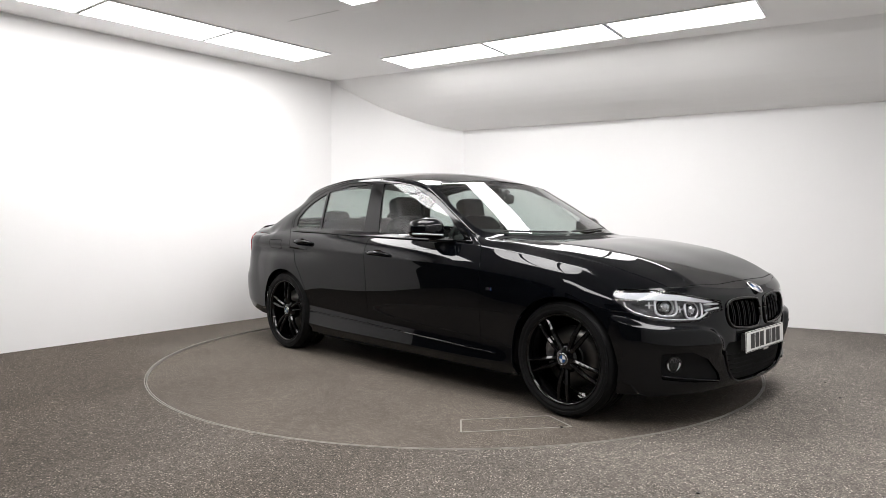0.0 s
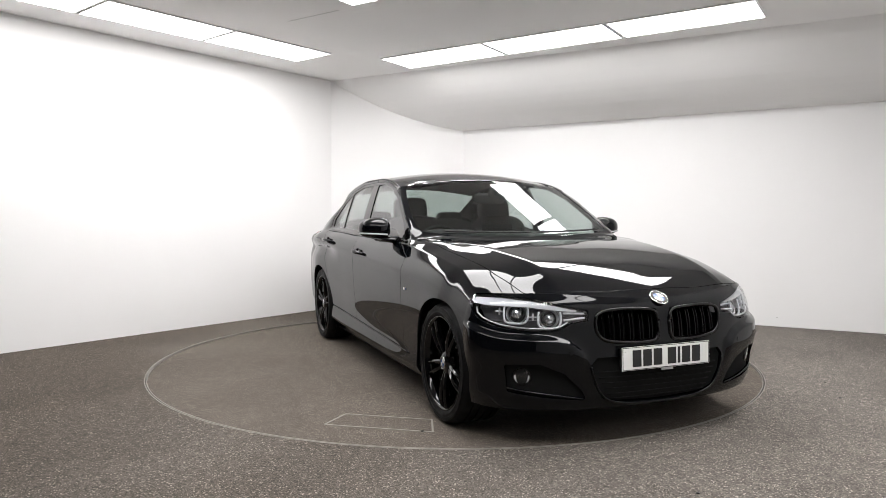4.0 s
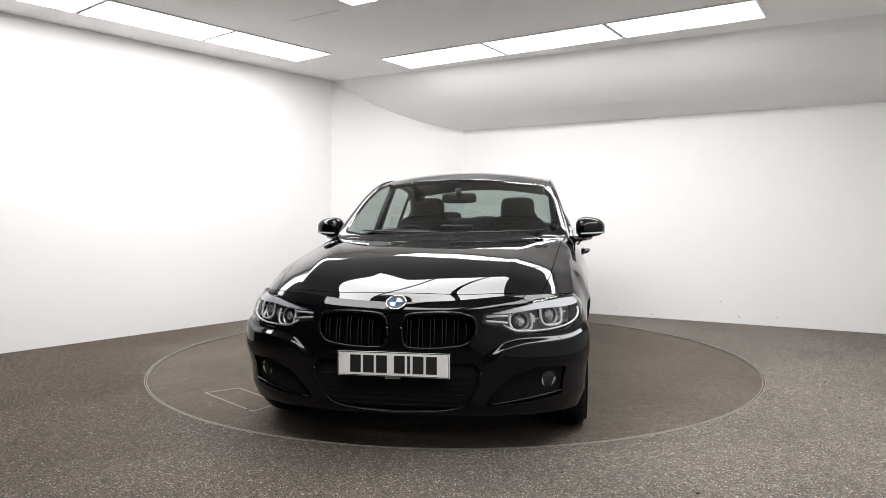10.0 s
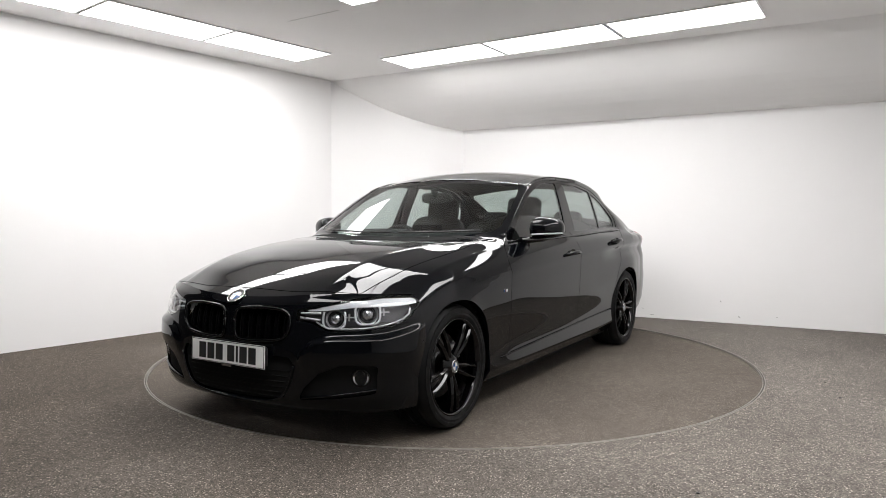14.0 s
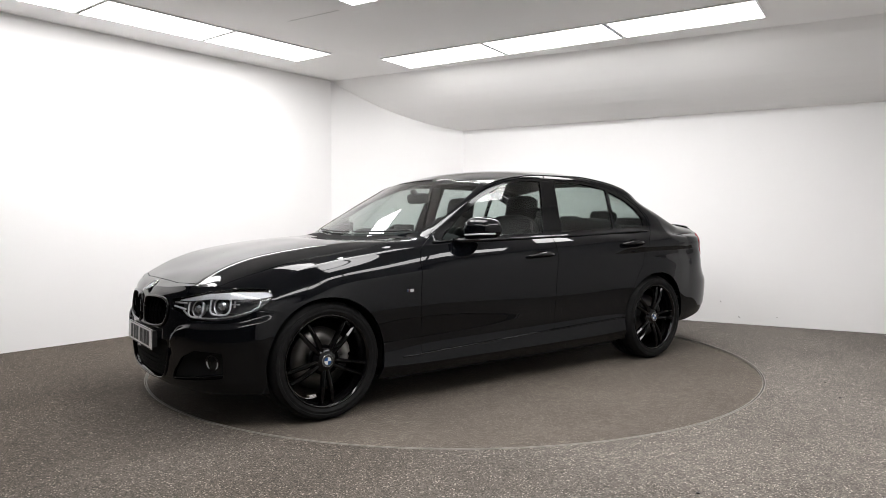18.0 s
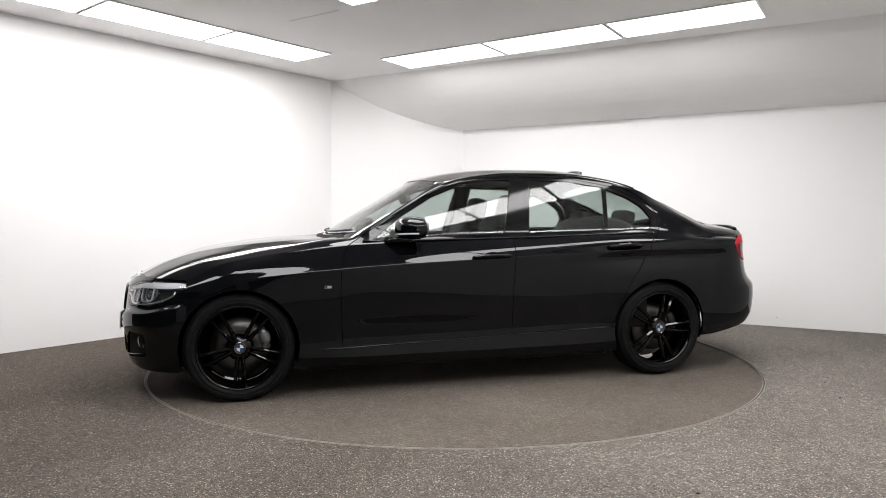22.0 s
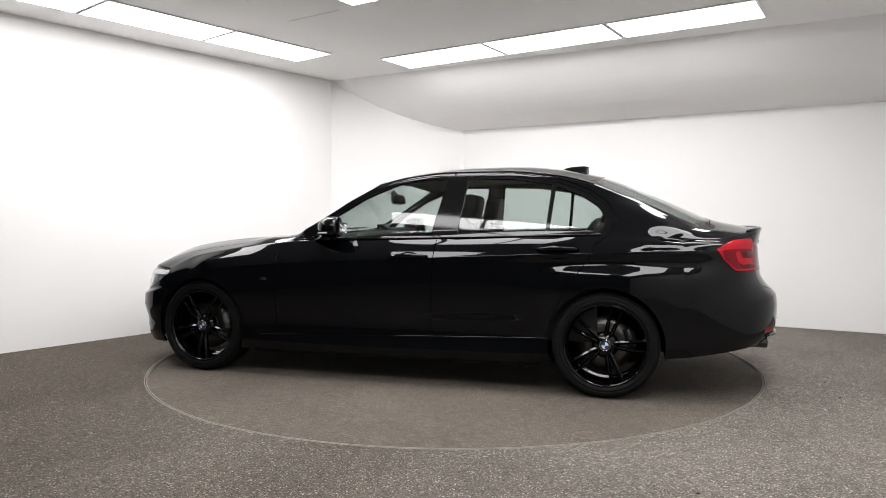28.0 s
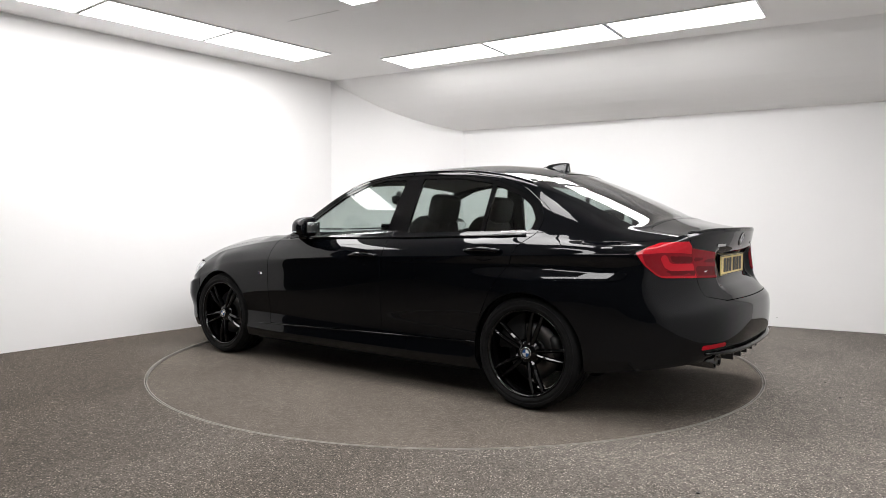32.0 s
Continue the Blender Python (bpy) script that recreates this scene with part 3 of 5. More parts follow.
def with_normals(groups):
    """Adds smooth normals to several sheets, shared where their points meet and mirrored at the centre line."""
    seen, out = {}, []
    for V, F in groups:
        ids = [seen.setdefault(tuple(np.round(p[:3], 4)), len(seen)) for p in V]
        out.append(ids)
    N = np.zeros((len(seen), 3))
    for (V, F), ids in zip(groups, out):
        A = np.array(F)
        P = V[:, :3]
        c = np.cross(P[A[:, 2]] - P[A[:, 0]], P[A[:, 3]] - P[A[:, 1]])
        c /= np.linalg.norm(c, axis=1)[:, None] ** 0.5 + 1e-12
        ids = np.array(ids)
        for k in range(4):
            np.add.at(N, ids[A[:, k]], c)
    done = []
    for (V, F), ids in zip(groups, out):
        n = N[np.array(ids)].copy()
        n[np.abs(V[:, 1]) < 1e-5, 1] = 0
        n /= np.linalg.norm(n, axis=1)[:, None] + 1e-12
        done.append((np.hstack([V, n]), F))
    return done


def outline(points, radius=0.0, closed_at=None):
    """A field for split(): under zero inside the polygon, in metres, with corners rounded."""
    P = np.array(points, float)

    def field(p):
        d = np.full(len(p), 1e9)
        inside = np.zeros(len(p), bool)
        n = len(P)
        for i in range(n):
            a, b = P[i], P[(i + 1) % n]
            e, w = b - a, p - a
            t = np.clip((w @ e) / (e @ e), 0, 1)
            d = np.minimum(d, np.linalg.norm(w - t[:, None] * e, axis=1))
            cross = ((a[1] > p[:, 1]) != (b[1] > p[:, 1]))
            with np.errstate(divide="ignore", invalid="ignore"):
                xi = a[0] + (p[:, 1] - a[1]) / (b[1] - a[1] if b[1] != a[1] else 1e-12) * (b[0] - a[0])
            inside ^= cross & (p[:, 0] < xi)
        return np.where(inside, -d, d) - radius
    return field


def split(V, F, f):
    """Cuts faces along f = 0. Returns the points with the new ones, the faces under zero and those over it."""
    under, over, add, seen = [], [], [], {}
    pos = f > 0
    base = len(V)

    def cut(a, b):
        key = (a, b) if a < b else (b, a)
        if key not in seen:
            t = f[a] / (f[a] - f[b])
            seen[key] = base + len(add)
            add.append(V[a] + (V[b] - V[a]) * t)
        return seen[key]
    for face in F:
        k = sum(1 for i in face if pos[i])
        if k == 0:
            under.append(face)
        elif k == len(face):
            over.append(face)
        else:
            lo, hi = [], []
            for i, a in enumerate(face):
                b = face[(i + 1) % len(face)]
                (hi if pos[a] else lo).append(a)
                if pos[a] != pos[b]:
                    c = cut(a, b)
                    lo.append(c)
                    hi.append(c)
            if len(lo) > 2:
                under.append(tuple(lo))
            if len(hi) > 2:
                over.append(tuple(hi))
    return (np.vstack([V, add]) if add else V), under, over


def carve(V, F, field, columns, gap=0.0, where=None):
    """Splits off what lies inside a field, with a gap round it."""
    rest0 = []
    if where is not None:
        ok = where(V)
        rest0 = [f for f in F if not ok[f[0]]]
        F = [f for f in F if ok[f[0]]]
    V, inner, rest = split(V, F, field(V[:, columns]) + gap)
    if gap:
        V, _, rest = split(V, rest, field(V[:, columns]) - gap)
    return V, inner, rest + rest0


def panel(name, V, F, mat, parent, depth=0.014, label="", both=True, sink=0.0, sides=(1, -1)):
    """Makes faces into a sheet with turned-in edges: one on each side of the car, or one across the centre line."""
    used = sorted({i for f in F for i in f})
    if not used:
        return []
    ix = {a: k for k, a in enumerate(used)}
    P = V[used, :3].copy()
    N = V[used, 5:8] / (np.linalg.norm(V[used, 5:8], axis=1)[:, None] + 1e-12)
    F = [tuple(ix[i] for i in f) for f in F]
    if not both:                       # add the mirrored half, sharing the points on the centre line
        n = len(P)
        mid = np.abs(P[:, 1]) < 1e-4
        P[mid, 1] = 0
        idx = np.where(mid, np.arange(n), np.cumsum(~mid) - 1 + n)
        P = np.vstack([P, P[~mid] * (1, -1, 1)])
        N = np.vstack([N, N[~mid] * (1, -1, 1)])
        F = F + [tuple(int(idx[i]) for i in reversed(f)) for f in F]
    P = P - N * sink
    if depth:
        count = {}
        for f in F:
            for i in range(len(f)):
                a, b = f[i], f[(i + 1) % len(f)]
                count[(a, b)] = True
        rim = [(a, b) for a, b in count if (b, a) not in count and not (both and abs(P[a, 1]) < 1e-4 and abs(P[b, 1]) < 1e-4)]
        edge = sorted({i for e in rim for i in e})
        top = {v: len(P) + k for k, v in enumerate(edge)}
        low = {v: len(P) + len(edge) + k for k, v in enumerate(edge)}
        out_n = np.zeros_like(P)
        for a, b in rim:
            c = np.cross(P[b] - P[a], N[a])
            out_n[a] += c
            out_n[b] += c
        out_n /= np.linalg.norm(out_n, axis=1)[:, None] + 1e-12
        P = np.vstack([P, P[edge] - N[edge] * 0.0012 + out_n[edge] * 0.0006, P[edge] - N[edge] * depth])
        F = F + [(b, a, top[a], top[b]) for a, b in rim] + [(top[b], top[a], low[a], low[b]) for a, b in rim]
        N = np.vstack([N, out_n[edge], out_n[edge]])
    P = P + np.array(OFFSET)
    out = []
    if 1 in sides or not both:
        out.append(mesh_part(name, P, F, mat, parent, label))
        out[-1].data.normals_split_custom_set_from_vertices([tuple(map(float, v)) for v in N])
    if both and -1 in sides:
        P2 = P - np.array(OFFSET)
        P2 = P2 * (1, -1, 1) + np.array(OFFSET)
        out.append(mesh_part(name, P2, [f[::-1] for f in F], mat, parent, label))
        out[-1].data.normals_split_custom_set_from_vertices([tuple(map(float, v * (1, -1, 1))) for v in N])
    return out


def hang(pieces, holders):
    """Makes left and right pieces the parts of left and right holders."""
    for a, b in zip(pieces, holders):
        a.parent = b
    return pieces


XZ, XY, WZ = [0, 2], [0, 1], [3, 4]
GAP = 0.0022
bodyV, bodyF, (rear_column, front_column) = body_grid()
steps = [k + f / 4 for k in range(len(front_column)) for f in range(4) if f == 0 or 0.47 < front_column[k, 1] < 0.64]
front_column = np.stack([pchip(np.array(steps), np.arange(len(front_column)), front_column[:, c]) for c in range(3)], -1)      # finer rows for the ledge
frontV, frontF = bumper_grid(True, front_column)
rearV, rearF = bumper_grid(False, rear_column)
(bodyV, bodyF), (frontV, frontF), (rearV, rearF) = with_normals([(bodyV, bodyF), (frontV, frontF), (rearV, rearF)])
gridV, gridF = bodyV, bodyF
noseV, tailV = frontV.reshape(-1, 110, 8), rearV.reshape(-1, 110, 8)
topside = lambda V: V[:, 4] > 6.0     # bonnet, screens, roof, boot

# wheel arches
for ax, r in ((AXLE, 0.347), (-AXLE, 0.350)):
    ring = [(ax + r * math.cos(a), HUB_Z + r * math.sin(a)) for a in np.linspace(0, 2 * math.pi, 72, endpoint=False)]
    bodyV, _, bodyF = carve(bodyV, bodyF, outline(ring), XZ, 0, lambda V: V[:, 4] < 5.5)

# side glass and its frames
FRONT_GLASS = [(.57, .962), (.40, .962), (-.275, .978), (-.362, 1.342), (-.20, 1.343), (-.04, 1.316), (.19, 1.225), (.42, 1.085)]
REAR_GLASS = [(-.463, .982), (-1.022, .999), (-1.052, 1.300), (-.80, 1.338), (-.513, 1.345)]
QUARTER = [(-1.058, 1.002), (-1.34, 1.01), (-1.375, 1.03), (-1.393, 1.085), (-1.345, 1.160), (-1.253, 1.222), (-1.088, 1.286)]
DLO = [(.66, .945), (.40, .945), (-.35, .961), (-1.35, .99), (-1.41, 1.015), (-1.435, 1.085), (-1.385, 1.175), (-1.28, 1.24), (-1.10, 1.312), (-.80, 1.36), (-.45, 1.366), (-.20, 1.362), (-.04, 1.335), (.19, 1.245), (.44, 1.095)]
upper = lambda V: (V[:, 4] > 6.0) & (V[:, 4] < 8.6)
glassparts = {}
for nm, poly in (("front_side_window", FRONT_GLASS), ("rear_side_window", REAR_GLASS), ("quarter_window", QUARTER)):
    bodyV, glassparts[nm], bodyF = carve(bodyV, bodyF, outline(poly, 0.006), XZ, 0.0, upper)
bodyV, trimF, bodyF = carve(bodyV, bodyF, outline(DLO, 0.006), XZ, 0.0, upper)

# doors
SILL = lambda x: 0.323 - x * 0.030
FRONT_DOOR = [(.80, SILL(.8)), (.812, .66), (.80, .84), (.765, .915), (.70, .955), (.44, 1.118), (.19, 1.268), (-.04, 1.358), (-.20, 1.385), (-.42, 1.39), (-.335, .96), (-.313, .66), (-.307, SILL(-.3))]
REAR_DOOR = [(-.307, SILL(-.3)), (-.313, .66), (-.335, .96), (-.42, 1.39), (-.80, 1.383), (-1.11, 1.341), (-1.30, 1.268), (-1.405, 1.19), (-1.462, 1.085), (-1.43, 1.0), (-1.34, .93), (-1.30, .84), (-1.17, .66), (-1.09, .50), (-1.045, SILL(-1.05))]
flank = lambda V: (V[:, 4] < 8.0) & (V[:, 4] > 1.2)
bodyV, fdoorF, bodyF = carve(bodyV, bodyF, outline(FRONT_DOOR), XZ, GAP, flank)
bodyV, rdoorF, bodyF = carve(bodyV, bodyF, outline(REAR_DOOR), XZ, GAP, flank)

# bonnet, screens, boot, roof
BONNET = [(2.03, -.05), (2.03, 0), (2.02, .3), (1.985, .5), (1.93, .655), (1.7, .69), (1.5, .702), (1.1, .722), (.86, .735), (.80, .70), (.81, .6), (.85, .3), (.87, 0), (.87, -.05)]
WINDSCREEN = [(.825, -.05), (.825, 0), (.805, .3), (.745, .55), (.67, .69), (.61, .708), (.44, .690), (.27, .652), (.17, .622), (.125, .60), (.155, .4), (.182, .2), (.19, 0), (.19, -.05)]
REARSCREEN = [(-1.37, -.05), (-1.37, 0), (-1.355, .35), (-1.335, .56), (-1.40, .588), (-1.6, .590), (-1.85, .60), (-1.95, .595), (-1.985, .55), (-2.01, .3), (-2.015, 0), (-2.015, -.05)]
BOOT = [(-2.045, -.05), (-2.045, 0), (-2.04, .3), (-2.01, .55), (-2.03, .615), (-2.12, .63), (-2.6, .63), (-2.6, -.05)]
bodyV, bonnetF, bodyF = carve(bodyV, bodyF, outline(BONNET), XY, GAP, lambda V: (V[:, 4] > 5.8) & (V[:, 0] > .5))
bodyV, screenF, bodyF = carve(bodyV, bodyF, outline(WINDSCREEN, 0.004), XY, 0.0015, topside)
bodyV, rscreenF, bodyF = carve(bodyV, bodyF, outline(REARSCREEN, 0.008), XY, 0.0015, topside)
bodyV, bootF, bodyF = carve(bodyV, bodyF, outline(BOOT), XY, GAP, topside)
ROOF = [(.175, -.05), (.158, .3), (.108, .56), (-.02, .575), (-.4, .575), (-.8, .575), (-1.15, .56), (-1.31, .55), (-1.335, .35), (-1.35, 0), (-1.35, -.05)]
bodyV, roofF, bodyF = carve(bodyV, bodyF, outline(ROOF), XY, 0.0015, lambda V: V[:, 4] > 8.0)
# sill skirt, front wing and rear quarter
bodyV, skirtF, bodyF = split(bodyV, bodyF, np.where(np.abs(bodyV[:, 0]) < 1.35, bodyV[:, 2] - 0.303 + bodyV[:, 0] * 0.030, 1.0))
bodyV, quarterF, wingF = split(bodyV, bodyF, bodyV[:, 0] - 0.76)


def bumper_joint(V):
    """Over zero above the joint that climbs from the rear arch to the tail light."""
    return np.where(V[:, 0] < -1.55, V[:, 2] - (0.637 - 0.257 * (V[:, 0] + 1.655)), 1.0)


bodyV, bumper_sideF, quarterF = split(bodyV, quarterF, bumper_joint(bodyV) - GAP / 2)
bodyV, cowlF, wingF = carve(bodyV, wingF, outline([(.70, -.05), (.70, .4), (.55, .66), (.76, .70), (.92, .60), (.95, -.05)]), XY, 0.0, topside)

doors = panel("front_door", bodyV, fdoorF, PAINT, car)
rdoors = panel("rear_door", bodyV, rdoorF, PAINT, car)
panel("front_wing", bodyV, wingF, PAINT, car)
panel("side_skirt", bodyV, skirtF, PAINT, car)
panel("cowl", bodyV, cowlF, MATT, car, both=False)
panel("bonnet", bodyV, bonnetF, PAINT, car, both=False)
panel("roof", bodyV, roofF, PAINT, car, both=False)
panel("boot_lid", bodyV, bootF, PAINT, car, both=False)
surrounds = panel("window_surround", bodyV, trimF, GLOSS, car, depth=0.02, sink=0.003)
hang(panel("front_side_window", bodyV, glassparts["front_side_window"], GLASS, car, depth=0, sink=0.008, label="lightly tinted side window"), doors)
hang(panel("rear_side_window", bodyV, glassparts["rear_side_window"], GLASS, car, depth=0, sink=0.008, label="lightly tinted side window"), rdoors)
hang(panel("quarter_window", bodyV, glassparts["quarter_window"], GLASS, car, depth=0, sink=0.008, label="lightly tinted quarter window"), rdoors)
panel("windscreen", bodyV, screenF, SCREEN, car, depth=0, both=False, sink=0.003, label="clear raked windscreen")
panel("rear_window", bodyV, rscreenF, REARGLASS, car, depth=0, both=False, sink=0.003, label="tinted rear window")

# dark inner structure behind the gaps
shell = [f for f in gridF if 1.3 < gridV[f[0], 4] < 5.9 and min((gridV[f[0], 0] - a) ** 2 + (gridV[f[0], 2] - HUB_Z) ** 2 for a in (AXLE, -AXLE)) > 0.375 ** 2]
panel("inner_structure", gridV, shell, MATT, car, depth=0, sink=0.015)

# front bumper with its openings
arch = [(AXLE + 0.347 * math.cos(a), HUB_Z + 0.347 * math.sin(a)) for a in np.linspace(0, 2 * math.pi, 72, endpoint=False)]
frontV, _, frontF = carve(frontV, frontF, outline(arch), XZ, 0, lambda V: V[:, 1] > 0.6)
KIDNEY = [(.033, .60), (.046, .655), (.20, .664), (.31, .660), (.362, .642), (.372, .60), (.365, .555), (.33, .518), (.20, .503), (.06, .502), (.036, .53)]
HEADLAMP = [(.405, .617), (.408, .658), (.47, .668), (.54, .684), (.66, .712), (.80, .724), (.95, .719), (1.022, .702), (.995, .668), (.96, .633), (.91, .607), (.82, .582), (.70, .570), (.58, .568), (.53, .582), (.49, .606)]
INTAKE = [(-.05, .43), (.36, .43), (.385, .40), (.375, .33), (.33, .255), (.25, .228), (-.05, .217)]
DUCT = [(.43, .252), (.60, .266), (.78, .290), (.79, .40), (.64, .405), (.53, .36), (.45, .285)]
frontV, kidneyF, frontF = carve(frontV, frontF, outline(KIDNEY, 0.006), WZ, 0.0)
frontV, lampF, frontF = carve(frontV, frontF, outline(HEADLAMP, 0.004), WZ, 0.0015)
frontV, intakeF, frontF = carve(frontV, frontF, outline(INTAKE, 0.01), WZ, 0.0)
frontV, ductF, frontF = carve(frontV, frontF, outline(DUCT, 0.012), WZ, 0.0)
panel("front_bumper", frontV, frontF, PAINT, car, depth=0.018, both=False)
grilles = panel("grille", frontV, kidneyF, MATT, car, depth=0, sink=0.06, label="black kidney grille with upright bars")
headlights = panel("headlight", frontV, lampF, LENS, car, depth=0, label="clear headlight with pale light guides")
(intake,) = panel("lower_intake", frontV, intakeF, MATT, car, depth=0, sink=0.017, both=False)
ducts = panel("bumper_duct", frontV, ductF, MATT, car, depth=0, sink=0.017)
BROW = [(.45, .660), (.54, .679), (.66, .706), (.80, .718), (.95, .714), (1.000, .702), (.985, .694), (.90, .688), (.80, .685), (.68, .683), (.56, .668)]
browV, browF, _ = carve(frontV, lampF, outline(BROW, 0.003), WZ, 0.0)
hang(panel("light_brow", browV, browF, LEDWHITE, car, depth=0.006, sink=0.014, label="broad pale light guide brow"), headlights)
hang(panel("headlight_housing", frontV, lampF, LAMPGREY, car, depth=0, sink=0.07), headlights)

# rear bumper, tail panel and lamps
TAIL = [(.41, .772), (.41, .902), (.52, .914), (.642, .928), (.652, .945), (.668, .964), (.735, .962), (.815, .957), (.895, .934), (.957, .906), (.912, .848), (.855, .795), (.83, .784), (.62, .780)]
TAILBOOT = [(-.05, 1.2), (.662, 1.2), (.660, .99), (.645, .93), (.62, .78), (.60, .68), (.45, .652), (-.05, .648)]
REFLECTOR = [(.52, .418), (.70, .408), (.70, .433), (.52, .440)]
DIFFUSER = [(-.05, .40), (.50, .405), (.60, .385), (.60, .35), (.58, .30), (-.05, .30)]
rearV, tailF, rearF = carve(rearV, rearF, outline(TAIL, 0.004), WZ, 0.0015)
rearV, bootpanelF, rearF = carve(rearV, rearF, outline(TAILBOOT), WZ, GAP)
rearV, reflF, rearF = carve(rearV, rearF, outline(REFLECTOR), WZ, 0.001)
rearV, diffF, rearF = carve(rearV, rearF, outline(DIFFUSER, 0.01), WZ, 0.001)
rearV, tail_inF, tail_outF = carve(rearV, tailF, outline([(0, .5), (.605, .5), (.62, .78), (.645, .928), (.655, 1.2), (0, 1.2)]), WZ, 0.0015)
# darker lower field of the lamps with a bent light guide and bands in it
FIELD = [(.638, .898), (.72, .905), (.82, .906), (.925, .898), (.902, .848), (.852, .804), (.83, .794), (.628, .790)]
GUIDE = [(.832, .892), (.806, .893), (.786, .858), (.768, .846), (.637, .846), (.635, .822), (.778, .822), (.806, .838)]
BAND_TOP = [(.775, .888), (.642, .884), (.640, .862), (.745, .862), (.765, .868)]
BAND_LOW = [(.80, .814), (.632, .814), (.630, .798), (.785, .798)]
BAND_IN = [(.43, .852), (.622, .862), (.624, .882), (.43, .872)]
BAND_REV = [(.43, .784), (.612, .790), (.618, .836), (.43, .828)]
rearV, fieldF, tail_outF = carve(rearV, tail_outF, outline(FIELD, 0.004), WZ, 0.0)
rearV, guideF, fieldF = carve(rearV, fieldF, outline(GUIDE, 0.006), WZ, 0.0)
rearV, band1F, fieldF = carve(rearV, fieldF, outline(BAND_TOP, 0.005), WZ, 0.0)
rearV, band2F, fieldF = carve(rearV, fieldF, outline(BAND_LOW, 0.004), WZ, 0.0)
rearV, band3F, tail_inF = carve(rearV, tail_inF, outline(BAND_IN, 0.002), WZ, 0.0)
rearV, band4F, tail_inF = carve(rearV, tail_inF, outline(BAND_REV, 0.002), WZ, 0.0)
rearV, revF, band4F = carve(rearV, band4F, outline([(.487, .794), (.548, .794), (.548, .808), (.487, .808)], 0.002), WZ, 0.0)
rearV, rear_lowF, rear_highF = split(rearV, rearF, np.where(rearV[:, 3] > 0.62, bumper_joint(rearV), -1.0))


def together(Va, Fa, Vb, Fb):
    n = len(Va)
    return np.vstack([Va, Vb]), Fa + [tuple(i + n for i in f) for f in Fb]


panel("rear_quarter_panel", *together(bodyV, quarterF, rearV, rear_highF), PAINT, car, sides=(1,))
FLAP = [(-1.46, .845), (-1.46, .905), (-1.64, .905), (-1.64, .845)]
flapV, flapF, restF = carve(bodyV, quarterF, outline(FLAP, 0.006), XZ, 0.0018, lambda V: V[:, 4] < 6)
quarter = panel("rear_quarter_panel", *together(flapV, restF, rearV, rear_highF), PAINT, car, sides=(-1,))
hang(panel("fuel_flap", flapV, flapF, PAINT, car, sides=(-1,), label="gloss black fuel filler flap"), quarter)
panel("rear_bumper", *together(bodyV, bumper_sideF, rearV, rear_lowF), PAINT, car, depth=0.02, both=False)
panel("boot_tail_panel", rearV, bootpanelF, PAINT, car, both=False)
outer_lamps = panel("tail_light", rearV, tail_outF, RED, car, depth=0.02, sink=-0.004, label="red tail light")
inner_lamps = panel("boot_tail_light", rearV, tail_inF, INNERRED, car, depth=0.02, sink=-0.003, label="red tail light in the boot lid")
hang(panel("lamp_field", rearV, fieldF, INNERRED, car, depth=0.01, sink=-0.0036, label="darker red lamp field"), outer_lamps)
hang(panel("light_guide", rearV, guideF, RED, car, depth=0.01, sink=-0.0036, label="bent red light guide"), outer_lamps)
for bandF, lamps in ((band1F, outer_lamps), (band2F, outer_lamps), (band3F, inner_lamps), (band4F, inner_lamps)):
    hang(panel("light_band", rearV, bandF, DEEPRED, car, depth=0.01, sink=-0.0034 if lamps is outer_lamps else -0.0026, label="dark red light band"), lamps)
hang(panel("reversing_light", rearV, revF, FROSTED, car, depth=0.01, sink=-0.0025, label="clear reversing light"), inner_lamps)
panel("rear_reflector", rearV, reflF, RED, car, depth=0.01, label="red bumper reflector")
(diffuser,) = panel("rear_diffuser", rearV, diffF, PLASTIC, car, depth=0.05, sink=0.012, both=False, label="matt black rear diffuser")


def car_part(name, bm, mat, parent=None, label="", smooth=True):
    """A part given in car space."""
    bmesh.ops.translate(bm, vec=OFFSET, verts=bm.verts)
    return part(name, bm, mat, parent or car, label, smooth)


# underbody and wheel wells
car_part("underbody", merged(box(3.60, 1.16, 0.06, 0.02, (0.08, 0, 0.20)), box(2.02, 1.68, 0.07, 0.02, (0, 0, 0.195))), MATT, smooth=False)


def wheel_well(x, side):
    bm = bmesh.new()
    n, r = 28, 0.36
    prev = None
    inner = []
    for k in range(n + 1):
        a = math.pi * (-0.08 + 1.16 * k / n)
        ps = [bm.verts.new((x + r * math.cos(a), side * y, HUB_Z + r * math.sin(a))) for y in (0.835, 0.50)]
        inner.append(ps[1])
        if prev:
            bm.faces.new((prev[0], ps[0], ps[1], prev[1]))
        prev = ps
    bm.faces.new(inner)
    return bm


for x in (AXLE, -AXLE):
    for side in (1, -1):
        car_part("wheel_well", wheel_well(x, side), MATT)

# ---------------------------------------------------------------- wheels


